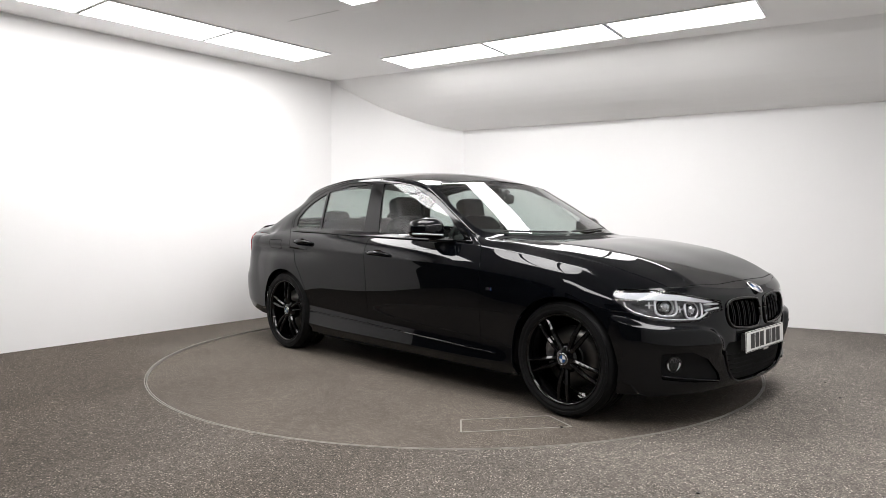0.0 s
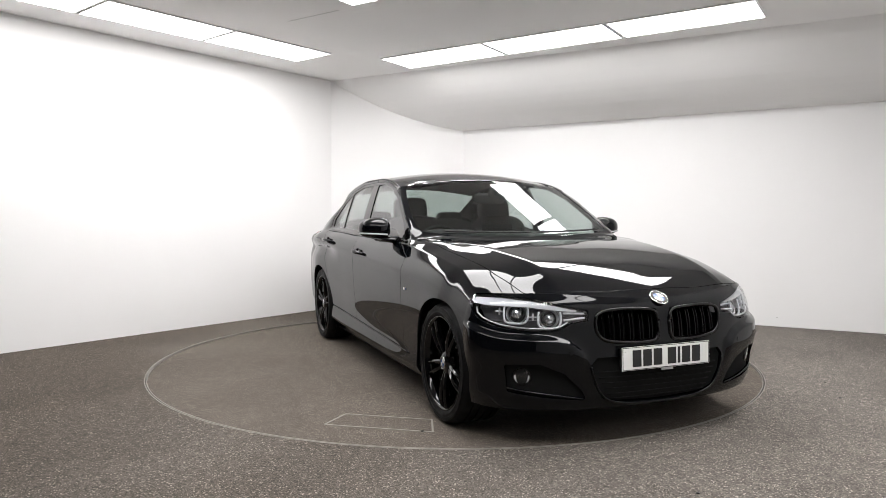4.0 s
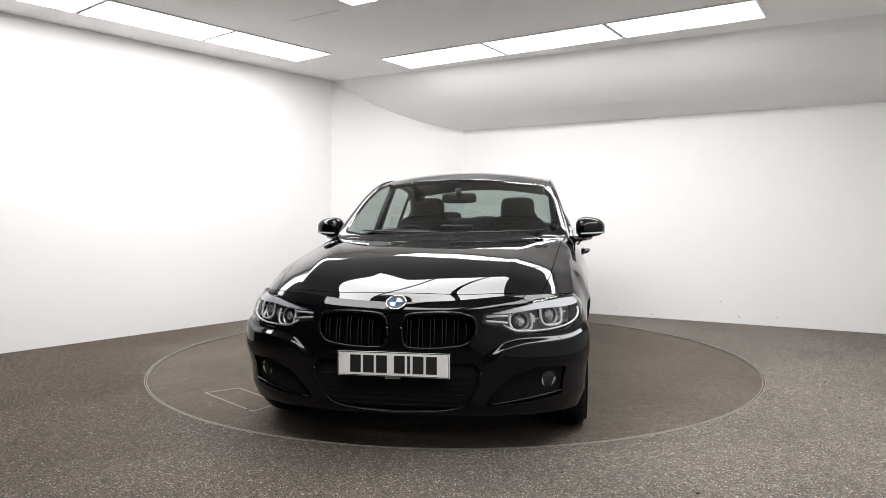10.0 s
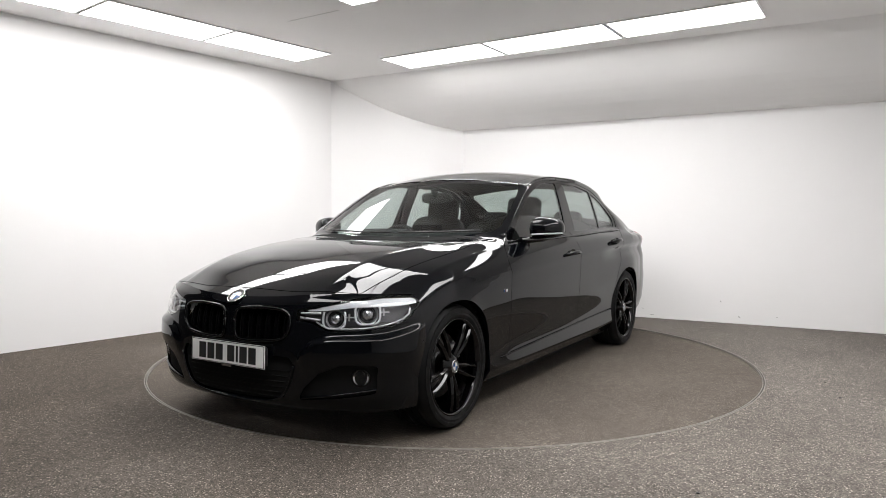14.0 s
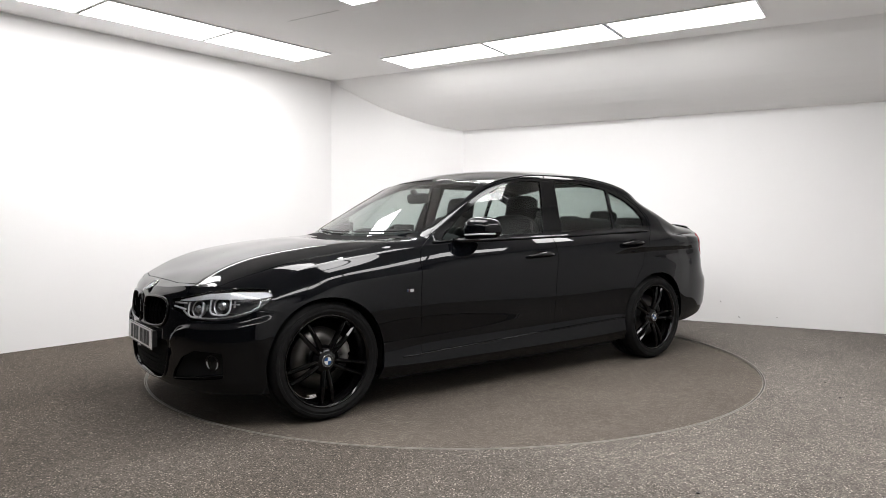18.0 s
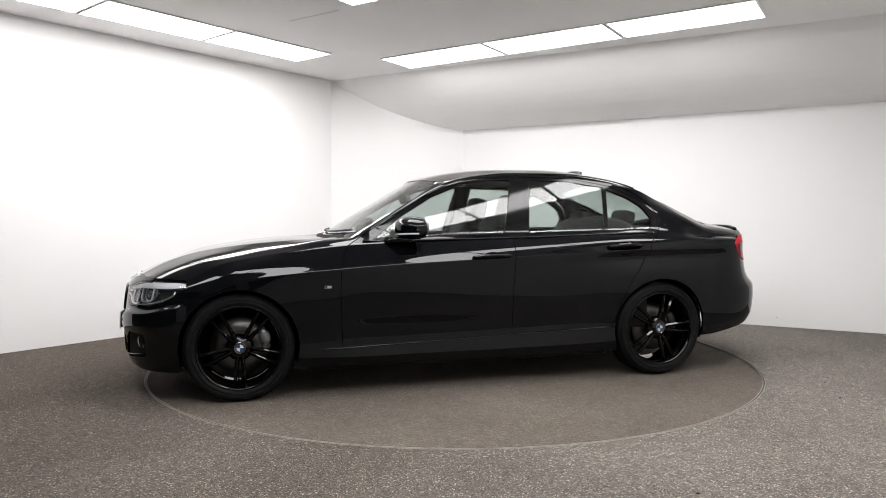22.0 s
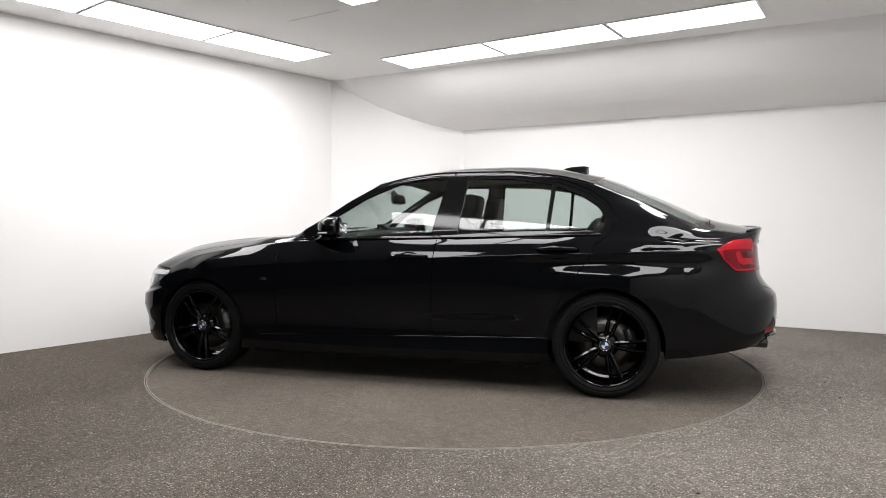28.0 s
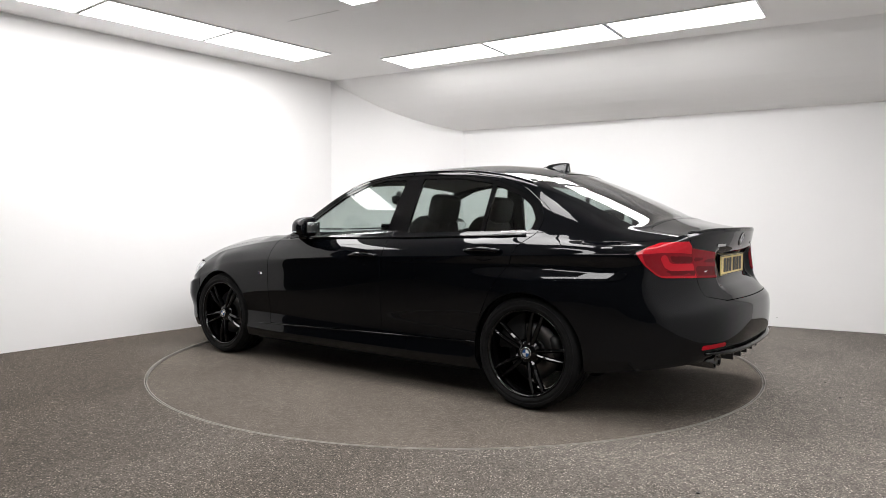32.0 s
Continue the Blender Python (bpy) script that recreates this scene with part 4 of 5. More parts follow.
def spoke_bar(a0, a1, r0, r1, w0, w1, y0, y1, depth=0.03):
    """One thin spoke from the hub (angle a0, radius r0) to the rim (a1, r1); y is outwards."""
    bm = bmesh.new()
    rings = []
    n = 7
    for i in range(n):
        t = i / (n - 1)
        a, r, w = a0 + (a1 - a0) * t, r0 + (r1 - r0) * t, w0 + (w1 - w0) * t
        y = y0 + (y1 - y0) * t + 0.012 * math.sin(math.pi * t)
        c = Vector((r * math.cos(a), 0, r * math.sin(a)))
        tan = Vector((-math.sin(a), 0, math.cos(a)))
        ring = []
        for u, v in ((-1, -1), (-1, -0.32), (-0.2, 0.0), (0.2, 0.0), (1, -0.32), (1, -1)):
            ring.append(bm.verts.new(c + tan * (u * w / 2) + Vector((0, y + (v * depth if v > -0.9 else -depth), 0))))
        rings.append(ring)
    for p, q in zip(rings, rings[1:]):
        for k in range(6):
            bm.faces.new((p[k], q[k], q[(k + 1) % 6], p[(k + 1) % 6]))
    bm.faces.new(rings[0])
    bm.faces.new(rings[-1])
    bmesh.ops.recalc_face_normals(bm, faces=bm.faces)
    return bm


def roundel(radius, pose_at, mat, parent=None, label="", linked=None):
    """A plain blue and white quartered disc in a dark ring with a bright rim, facing along +y of pose_at."""
    make = linked or car_part
    root = make("emblem_rim", moved(lathe([(radius * 0.90, 0.0015), (radius * 0.92, 0.0035), (radius * 0.97, 0.0035), (radius, 0.0)], 32, "y"), pose_at), mat, parent, label)
    holder = parent if linked else root
    make("emblem_ring", moved(lathe([(radius * 0.60, 0.002), (radius * 0.64, 0.0028), (radius * 0.91, 0.0028)], 32, "y"), pose_at), INK, holder)
    for colour, name, first in ((BLUE, "emblem_quarters_blue", 0), (ENAMEL, "emblem_quarters_white", 1)):
        two = []
        for k in (first, first + 2):
            bm = bmesh.new()
            c = bm.verts.new((0, 0.0034, 0))
            arc = [bm.verts.new((radius * 0.61 * math.cos(math.pi / 2 * (k + i / 8)), 0.0024, radius * 0.61 * math.sin(math.pi / 2 * (k + i / 8)))) for i in range(9)]
            for i in range(8):
                bm.faces.new((c, arc[i + 1], arc[i]))
            two.append(moved(bm, pose_at))
        make(name, merged(*two), colour, holder, smooth=False)
    return root


def wheel(x, side, twist):
    """One wheel, its outer face towards side; built round its own axle."""
    hub = new("wheel")
    hub.parent = car
    track = 0.865 if x > 0 else 0.885            # outer face of the hub cap
    hub.matrix_basis = Matrix.Translation(OFFSET + Vector((x, side * (track - 0.03), HUB_Z))) @ (Matrix.Identity(4) if side > 0 else Matrix.Rotation(math.pi, 4, "Z"))
    W = 0.118
    R = TYRE_R
    tyre_profile = [(0.246, -0.205), (0.262, -0.215), (0.29, -0.222), (R - 0.022, -0.214), (R - 0.006, -0.198), (R, -0.18)]
    for g in (-0.155, -0.112, -0.07, -0.028):      # tread grooves
        tyre_profile += [(R, g - 0.005), (R - 0.007, g - 0.004), (R - 0.007, g + 0.004), (R, g + 0.005)]
    tyre_profile += [(R, 0.0), (R - 0.006, 0.016), (R - 0.022, 0.031), (0.30, 0.038), (0.285, 0.0395), (0.283, 0.0375), (0.272, 0.0375), (0.27, 0.0385), (0.258, 0.034), (0.248, 0.026)]
    sharpen(part("tyre", lathe(tyre_profile, 72), RUBBER, hub, "black tyre with moulded sidewall"), 28)
    rim_profile = [(0.249, 0.027), (0.252, 0.031), (0.249, 0.034), (0.243, 0.032), (0.236, 0.018), (0.226, -0.01), (0.222, -0.06), (0.222, -0.17), (0.24, -0.20)]
    part("rim", lathe(rim_profile, 72), RIM, hub, "gloss black alloy rim")
    for k in range(5):
        a = twist + 2 * math.pi * k / 5
        bars = []
        for sgn in (-1, 1):
            bars.append(spoke_bar(a + sgn * 0.20, a + sgn * 0.135, 0.045, 0.236, 0.027, 0.019, 0.010, 0.024))
        part("spoke", merged(*bars), RIM, hub, smooth=False)
        part("wheel_bolt", moved(lathe([(0.001, 0.004), (0.008, 0.004), (0.0095, 0.0), (0.0095, -0.02)], 10), Matrix.Translation((0.056 * math.cos(a + math.pi / 5), -0.002, 0.056 * math.sin(a + math.pi / 5)))), STEEL, hub, smooth=False)
    part("hub", lathe([(0.034, 0.020), (0.040, 0.018), (0.050, 0.012), (0.078, 0.0), (0.082, -0.03), (0.07, -0.06)], 40), RIM, hub)
    part("barrel_disc", lathe([(0.001, -0.07), (0.07, -0.07), (0.072, -0.10), (0.001, -0.10)], 32), PLASTIC, hub)
    roundel(0.034, Matrix.Translation((0, 0.021, 0)), SATIN, hub, "dark ringed hub cap", linked=part)
    disc_r = 0.172 if x > 0 else 0.165
    part("brake_disc", lathe([(0.07, -0.075), (0.085, -0.072), (disc_r, -0.072), (disc_r, -0.098), (0.085, -0.098)], 56), STEEL, hub, "steel brake disc")
    ang0 = 0.25 if (x > 0) == (side > 0) else math.pi - 0.25
    ang0 = math.pi - ang0 if x > 0 else ang0
    pts = []
    for i in range(7):
        a = ang0 + (i - 3) * 0.14
        pts.append((0.152 * math.cos(a), -0.078, 0.152 * math.sin(a)))
    part("brake_caliper", tube(pts, [0.022, 0.030, 0.034, 0.035, 0.034, 0.030, 0.022], 10), CALIPER if x > 0 else PLASTIC, hub, "cast metal brake caliper")
    return hub


wheel(AXLE, 1, math.radians(-90))
wheel(AXLE, -1, math.radians(-90))
wheel(-AXLE, 1, math.radians(-37))
wheel(-AXLE, -1, math.radians(20))

# ---------------------------------------------------------------- nose details


def on_end(G, w, z):
    """A place and outward direction on a bumper's grid G."""
    a = min(abs(w), float(G[:, -1, 3].min()) - 0.002)
    rows = np.array([[np.interp(a, r[:, 3], r[:, c]) for c in (0, 1, 2, 5, 6, 7)] for r in G])
    v = [float(np.interp(z, rows[:, 2], rows[:, c])) for c in range(6)]
    s = 1 if w >= 0 else -1
    return Vector((v[0], s * v[1], v[2])), Vector((v[3], s * v[4], v[5])).normalized()


def on_front(w, z):
    """A place on the nose and its outward direction, for a way round from the centre line and a height; right side for w under zero."""
    return on_end(noseV, w, z)


def on_rear(w, z):
    """The same on the tail."""
    return on_end(tailV, w, z)


def facing(spot, out=0.0):
    """A pose at a (place, direction) with +y outwards and z up."""
    p, n = spot
    x = n.cross(Vector((0, 0, 1))).normalized()
    u = x.cross(n)
    return Matrix.Translation(p + n * out) @ Matrix((x, n, u)).transposed().to_4x4()


def facing_front(w, z, out=0.0):
    return facing(on_front(w, z), out)


for side in (1, -1):
    grille = None
    for k in range(12):              # six doubled bars in each kidney
        w = 0.055 + 0.0545 * (k // 2) + 0.017 * (k % 2)
        top = 0.654 - 0.016 * max(0.0, (w - 0.26) / 0.09) ** 2
        low = 0.510 + 0.030 * max(0.0, (w - 0.26) / 0.09)
        bm = bmesh.new()
        rings = []
        for i in range(6):
            p, n = on_front(side * w, low + (top - low) * i / 5)
            p = p - n * (0.022 + 0.012 * (i / 5) ** 3)
            rings.append([bm.verts.new(p + Vector((dx, dy, 0))) for dx, dy in ((0.006, -0.003), (0.008, 0.0), (0.006, 0.003), (-0.03, 0.004), (-0.03, -0.004))])
        for a, b in zip(rings, rings[1:]):
            for j in range(5):
                bm.faces.new((a[j], a[(j + 1) % 5], b[(j + 1) % 5], b[j]))
        bm.faces.new(rings[0])
        bm.faces.new(rings[-1])
        bmesh.ops.recalc_face_normals(bm, faces=bm.faces)
        car_part("grille_bar", bm, GLOSS, grilles[0 if side > 0 else 1], smooth=False)
    # raised surround of the kidney
    pts = []
    K = KIDNEY + [KIDNEY[0]]
    for a, b in zip(K, K[1:]):
        for i in range(5):
            t = i / 5
            w, z = a[0] + (b[0] - a[0]) * t, a[1] + (b[1] - a[1]) * t
            p, n = on_front(side * w, z)
            pts.append(p + n * 0.002)
    pts.append(pts[0])
    sm = [Vector(p) for p in pts]
    for _ in range(3):
        sm = [sm[0]] + [(sm[i - 1] + sm[i] * 2 + sm[i + 1]) / 4 for i in range(1, len(sm) - 1)] + [sm[-1]]
    car_part("grille_surround", tube(sm, 0.0085, 8), GLOSS, grilles[0 if side > 0 else 1], label="gloss black kidney grille surround")

    lamp = headlights[0 if side > 0 else 1]
    # headlight insides: two faceted projectors in bowls, open light rings, a bezel
    for w, z, r in ((0.585, 0.628, 0.046), (0.745, 0.652, 0.050)):
        m = facing_front(side * w, z, -0.034)
        car_part("projector", moved(lathe([(0.001, 0.008), (r * 0.25, 0.005), (r * 0.48, -0.002), (r * 0.62, -0.014), (r * 0.66, -0.03)], 11), m), CRYSTAL, lamp, label="faceted clear headlight projector", smooth=False)
        car_part("projector_ring", moved(lathe([(r * 0.66, -0.012), (r * 0.70, -0.004), (r * 0.76, -0.004), (r * 0.78, -0.03)], 28), m), PLASTIC, lamp)
        car_part("reflector_bowl", moved(lathe([(r * 0.78, -0.03), (r * 0.92, -0.008), (r * 0.99, -0.006)], 28), m), SILVERED, lamp)
        car_part("reflector_fin", moved(merged(box(0.046, 0.006, 0.006, 0.001, (0, 0, 0)), box(0.008, 0.006, 0.034, 0.001, (0.004, 0.001, 0))), m @ Matrix.Translation((-side * r * 1.55, -0.004, 0.008))), SILVERED, lamp, smooth=False)
        arc = []
        for i in range(26):
            a = math.radians(150 + 240 * i / 25)
            ca, sa = math.cos(a), math.sin(a)
            arc.append(m @ Vector((r * 1.15 * math.copysign(abs(ca) ** 0.6, ca), 0.010, r * 1.02 * math.copysign(abs(sa) ** 0.6, sa))))
        car_part("light_ring", tube(arc, 0.0055, 8), LEDWHITE, lamp, label="pale light guide ring")
    low = []
    for i in range(16):
        t = i / 15
        w = 0.50 + 0.49 * t
        z = float(pchip(w, [.49, .53, .58, .70, .82, .92, .98, 1.02], [.606, .582, .568, .570, .582, .611, .650, .690])) + 0.010
        p, n = on_front(side * w, z)
        low.append(p - n * 0.016)
    car_part("headlight_bezel", tube(low, 0.005, 8, 0.8), SILVERED, lamp)
    for k in range(2):
        a, na = on_front(side * (0.418), 0.648 - 0.020 * k)
        b, nb = on_front(side * (0.52), 0.650 - 0.032 * k)
        car_part("headlight_strip", tube([a - na * 0.012, b - nb * 0.012], 0.0055, 6), LEDWHITE, lamp)
    # fog lamp and the blade under the duct
    m = facing_front(side * 0.722, 0.350, -0.020)
    duct = ducts[0 if side > 0 else 1]
    car_part("fog_lamp_bezel", moved(lathe([(0.036, 0.004), (0.041, 0.008), (0.045, 0.002), (0.046, -0.03)], 32), m), GLOSS, duct)
    bowl = lathe([(0.001, -0.008), (0.016, -0.006), (0.028, 0.002), (0.036, 0.005)], 32)
    dark = bowl.copy()
    bmesh.ops.delete(bowl, geom=[f for f in bowl.faces if f.calc_center_median().z > 0.004], context="FACES")
    bmesh.ops.delete(dark, geom=[f for f in dark.faces if f.calc_center_median().z <= 0.004], context="FACES")
    car_part("fog_lamp", moved(bowl, m), FROSTED, duct, label="round clear fog lamp")
    car_part("fog_lamp_shade", moved(dark, m), LAMPLENS, duct)
    car_part("fog_lamp_lens", moved(lathe([(0.001, 0.014), (0.025, 0.0115), (0.036, 0.006)], 32), m), LENS, duct)
    blade = []
    for i in range(10):
        t = i / 9
        p, n = on_front(side * (0.43 + 0.36 * t), 0.248 + 0.05 * t)
        blade.append(p - n * 0.004)
    car_part("duct_blade", tube(blade, 0.009, 8, 0.6), PAINT)
    # parking sensors
    for w, z in ((0.50, 0.47), (0.84, 0.46)):
        car_part("parking_sensor", moved(lathe([(0.001, 0.002), (0.009, 0.002), (0.010, -0.002)], 18), facing_front(side * w, z)), GLOSS, smooth=False)

p, n = on_front(0.0, 0.704)
roundel(0.048, facing((p, Vector((math.cos(0.95), 0, math.sin(0.95)))), 0.002), CHROME, None, "round enamel bonnet emblem")

# lower intake slats
for k in range(6):
    z = 0.232 + 0.027 * k
    half = 0.285 + 0.016 * min(k, 5)
    pts = []
    for i in range(13):
        w = -half + 2 * half * i / 12
        p, n = on_front(w, z)
        pts.append(p - n * 0.016)
    car_part("intake_slat", tube(pts, 0.0028, 6), MATT, intake)


def number_plate(name, m, base, bars):
    """A plate facing +y in pose m, its characters shown as plain bars."""
    root = car_part(name, moved(box(0.52, 0.004, 0.111, 0.0015, (0, 0.002, 0)), m), base, label="%s number plate" % ("white" if base is WHITE else "yellow"), smooth=False)
    x = -0.2015
    for k, wd in enumerate(bars):
        car_part("character_bar", moved(box(wd, 0.001, 0.079, 0.0, (x + wd / 2, 0.0046, 0.000)), m), INK, root, smooth=False)
        x += wd + (0.011 if k != 3 else 0.033)
    rim = merged(box(0.514, 0.001, 0.003, 0, (0, 0.0045, 0.052)), box(0.514, 0.001, 0.003, 0, (0, 0.0045, -0.052)), box(0.003, 0.001, 0.100, 0, (0.2555, 0.0045, 0)), box(0.003, 0.001, 0.100, 0, (-0.2555, 0.0045, 0)))
    car_part("plate_border", moved(rim, m), INK if base is WHITE else INK, root, smooth=False)
    for sx in (-1, 1):
        car_part("plate_screw", moved(lathe([(0.001, 0.0075), (0.005, 0.007), (0.006, 0.004)], 12), m @ Matrix.Translation((sx * 0.238, 0, 0.036))), WHITE if base is WHITE else YELLOW, root, smooth=False)
    car_part("plate_text_bar", moved(box(0.07, 0.001, 0.012, 0.0, (0, 0.0046, -0.060)), m), SATIN, root, smooth=False)
    return root


front_plate = Matrix.Translation((2.150, 0, 0.432)) @ Matrix.Rotation(math.radians(-90), 4, "Z") @ Matrix.Rotation(math.radians(2), 4, "X")
car_part("plate_holder", moved(box(0.50, 0.03, 0.09, 0.006, (0, -0.016, 0)), front_plate), PLASTIC, smooth=False)
number_plate("front_number_plate", front_plate, WHITE, (0.05, 0.05, 0.014, 0.05, 0.05, 0.05, 0.05))
rear_plate = Matrix.Translation((-2.297, 0, 0.822)) @ Matrix.Rotation(math.radians(90), 4, "Z")
car_part("plate_recess", moved(box(0.524, 0.014, 0.115, 0.003, (0, -0.007, 0)), rear_plate), GLOSS, smooth=False)
number_plate("rear_number_plate", rear_plate, YELLOW, (0.05, 0.05, 0.014, 0.05, 0.05, 0.05, 0.05))
roundel(0.041, facing(on_rear(0.0, 0.968), 0.003), CHROME, None, "round enamel boot emblem")
for w, wide in ((0.345, 0.11), (-0.345, 0.09)):
    car_part("boot_badge", moved(box(wide, 0.004, 0.016, 0.001, (0, 0.001, 0)), facing(on_rear(w, 0.942))), CHROME, label="small chrome lettering shown as a bar", smooth=False)

# twin exhaust tips
for y in (0.455, 0.545):
    car_part("exhaust_tip", moved(lathe([(0.030, -0.16), (0.034, -0.15), (0.036, 0.0), (0.033, 0.002), (0.030, -0.002), (0.028, -0.1), (0.001, -0.1)], 28, "x"), Matrix.Translation((-2.352, y, 0.333)) @ Matrix.Rotation(math.pi, 4, "Z")), PIPE, label="round steel exhaust tip")


# black blade along the diffuser, with upright fins under it
pts, rad = [], []
for i in range(29):
    w = -0.66 + 1.32 * i / 28
    p, n = on_rear(w, 0.395)
    pts.append(p - n * 0.004 + Vector((0, 0, -0.010 - 0.014 * (1 - abs(w) / 0.66))))
    rad.append(0.020 if 2 < i < 26 else 0.012)
car_part("diffuser_blade", tube(pts, rad, 10, 0.75), GLOSS, diffuser, label="gloss black diffuser blade")
for w in (-0.33, -0.20, -0.07, 0.07, 0.20, 0.33):
    p, n = on_rear(w, 0.37)
    car_part("diffuser_fin", box(0.20, 0.014, 0.060, 0.005, (p.x + 0.115, p.y, 0.345)), PLASTIC, diffuser, smooth=False)

# ---------------------------------------------------------------- side details


def flank_y(x, z):
    d = (bodyV[:, 0] - x) ** 2 + (bodyV[:, 2] - z) ** 2 + np.where(bodyV[:, 4] < 6.2, 0, 1.0)
    return float(bodyV[int(np.argmin(d)), 1])


for side in (1, -1):
    for x, z in ((-0.160, 0.836), (-1.118, 0.895)):
        y = flank_y(x, z)
        pts, rad = [], []
        for i in range(13):
            t = i / 12
            pts.append((x + 0.125 - 0.25 * t, side * (y + 0.004 + 0.034 * math.sin(math.pi * t) ** 0.6), z + 0.010 * math.sin(math.pi * t) + 0.006 * t))
            rad.append(0.011 + 0.006 * math.sin(math.pi * t))
        leaf = (doors if x > -0.5 else rdoors)[0 if side > 0 else 1]
        car_part("door_handle", tube(pts, rad, 10, 0.9), PAINT, leaf, label="gloss black door handle")
        cup = moved(lathe([(0.055, 0.004), (0.045, -0.004), (0.001, -0.012)], 28), Matrix.Translation((x - 0.005, side * y, z - 0.012)) @ Matrix.Diagonal((1.5, side, 0.85, 1)))
        bmesh.ops.recalc_face_normals(cup, faces=cup.faces)
        car_part("handle_cup", cup, PAINT, leaf)
    # wing badge and its strip
    y = flank_y(0.89, 0.672)
    badge = car_part("wing_badge", box(0.044, 0.003, 0.017, 0.0005, (0.89, side * (y + 0.001), 0.672)), SATIN, smooth=False)
    for k, mat in enumerate((BLUE, INK, DEEPRED, CHROME)):
        car_part("badge_stripe", box(0.004 if k < 3 else 0.024, 0.003, 0.014, 0.0, (0.909 - 0.006 * k if k < 3 else 0.880, side * (y + 0.002), 0.672)), mat, badge, smooth=False)
    # belt moulding under the glass
    pts = []
    for i in range(30):
        x = 0.66 - 2.03 * i / 29
        z = float(pchip(-x, [-.66, .35, 1.36], [.944, .961, .990]))
        d = (bodyV[:, 0] - x) ** 2 + (bodyV[:, 2] - z) ** 2 + np.where((bodyV[:, 4] > 5.6) & (bodyV[:, 4] < 7.2), 0, 1.0)
        pts.append((x, side * (float(bodyV[int(np.argmin(d)), 1]) + 0.003), z))
    car_part("belt_moulding", tube(pts, 0.0085, 8, 1.0), GLOSS, surrounds[0 if side > 0 else 1], label="gloss black window moulding")
    # mirror
    mx, my, mz = 0.335, 0.922, 1.012
    shell = bmesh.new()
    bmesh.ops.create_uvsphere(shell, u_segments=32, v_segments=20, radius=1)
    for v in shell.verts:
        c = v.co
        e = lambda q, p: math.copysign(abs(q) ** p, q)
        x, yy, z = e(c.x, 0.8), e(c.y, 0.72), e(c.z, 0.78)
        if x < -0.35:
            x = -0.35 - (abs(x) - 0.35) * 0.25        # cut off behind, where the mirror glass sits
        taper = 1 - 0.28 * (yy * 0.5 + 0.5)
        v.co = Vector((x * 0.125 * taper + 0.02 * (1 - yy), yy * 0.098, z * (0.078 if z > 0 else 0.058) * (0.84 + 0.16 * (1 - yy)) + 0.006))
    mir = car_part("mirror", moved(shell, Matrix.Translation((mx, side * my, mz)) @ Matrix.Diagonal((1, side, 1, 1))), PAINT, label="gloss black door mirror")
    if side < 0:
        mir.data.flip_normals()
    car_part("mirror_glass", box(0.004, 0.12, 0.072, 0.002, (mx - 0.052, side * (my - 0.008), mz + 0.012), turn=None), CHROME, mir, "mirror glass", smooth=False)
    ind = []
    for i in range(14):
        f, h = math.radians(-35 + 118 * i / 13), -0.42
        x, yy, z = e(math.cos(f) * math.cos(h), 0.8), e(math.sin(f) * math.cos(h), 0.72), e(math.sin(h), 0.78)
        taper = 1 - 0.28 * (yy * 0.5 + 0.5)
        ind.append((mx + x * 0.127 * taper + 0.02 * (1 - yy), side * (my + yy * 0.100), mz + z * 0.058 * (0.84 + 0.16 * (1 - yy)) + 0.006))
    car_part("indicator", tube(ind, 0.006, 8, 0.9), LEDWHITE, mir, "clear indicator strip")
    car_part("mirror_foot", tube([(mx + 0.17, side * 0.80, 0.950), (mx + 0.13, side * 0.84, 0.950), (mx + 0.05, side * 0.90, 0.962)], [0.044, 0.038, 0.046], 12, 0.5), GLOSS, mir)

for y0, y1 in ((-0.58, 0.02), (0.06, 0.62)):
    pts = []
    for i in range(17):
        y = y0 + (y1 - y0) * i / 16
        x = 0.805 - 0.28 * abs(y) ** 2.1
        z = 1.392 - 0.600 * (x - 0.13) - 0.06 * (x - 0.13) * (x - 0.80) - 0.074 * (abs(y) / 0.75) ** 2.1
        pts.append((x, y, z + 0.012))
    car_part("wiper", tube(pts, [0.004] + [0.008] * 15 + [0.004], 6, 0.8), PLASTIC, label="black windscreen wiper")

# thin bright-edged mouldings: along the sill under the doors, and in the roof channel
rail = gridV[np.abs(gridV[:, 4] - 8.0) < 1e-6]
rail = rail[np.argsort(rail[:, 0])]
for side in (1, -1):
    pts = []
    for i in range(32):
        x = 0.93 - 1.98 * i / 31
        z = SILL(x) - 0.006
        pts.append((x, side * (flank_y(x, z) + 0.001), z))
    car_part("sill_moulding", tube(pts, 0.0045, 8), PAINT, label="thin gloss black strip under the doors")
    pts = []
    for i in range(40):
        x = 0.15 - 1.47 * i / 39
        pts.append((x, side * (float(np.interp(x, rail[:, 0], rail[:, 1])) - 0.018), float(np.interp(x, rail[:, 0], rail[:, 2])) + 0.007))
    car_part("roof_moulding", tube(pts, 0.006, 8), GLOSS, label="gloss black roof channel strip")

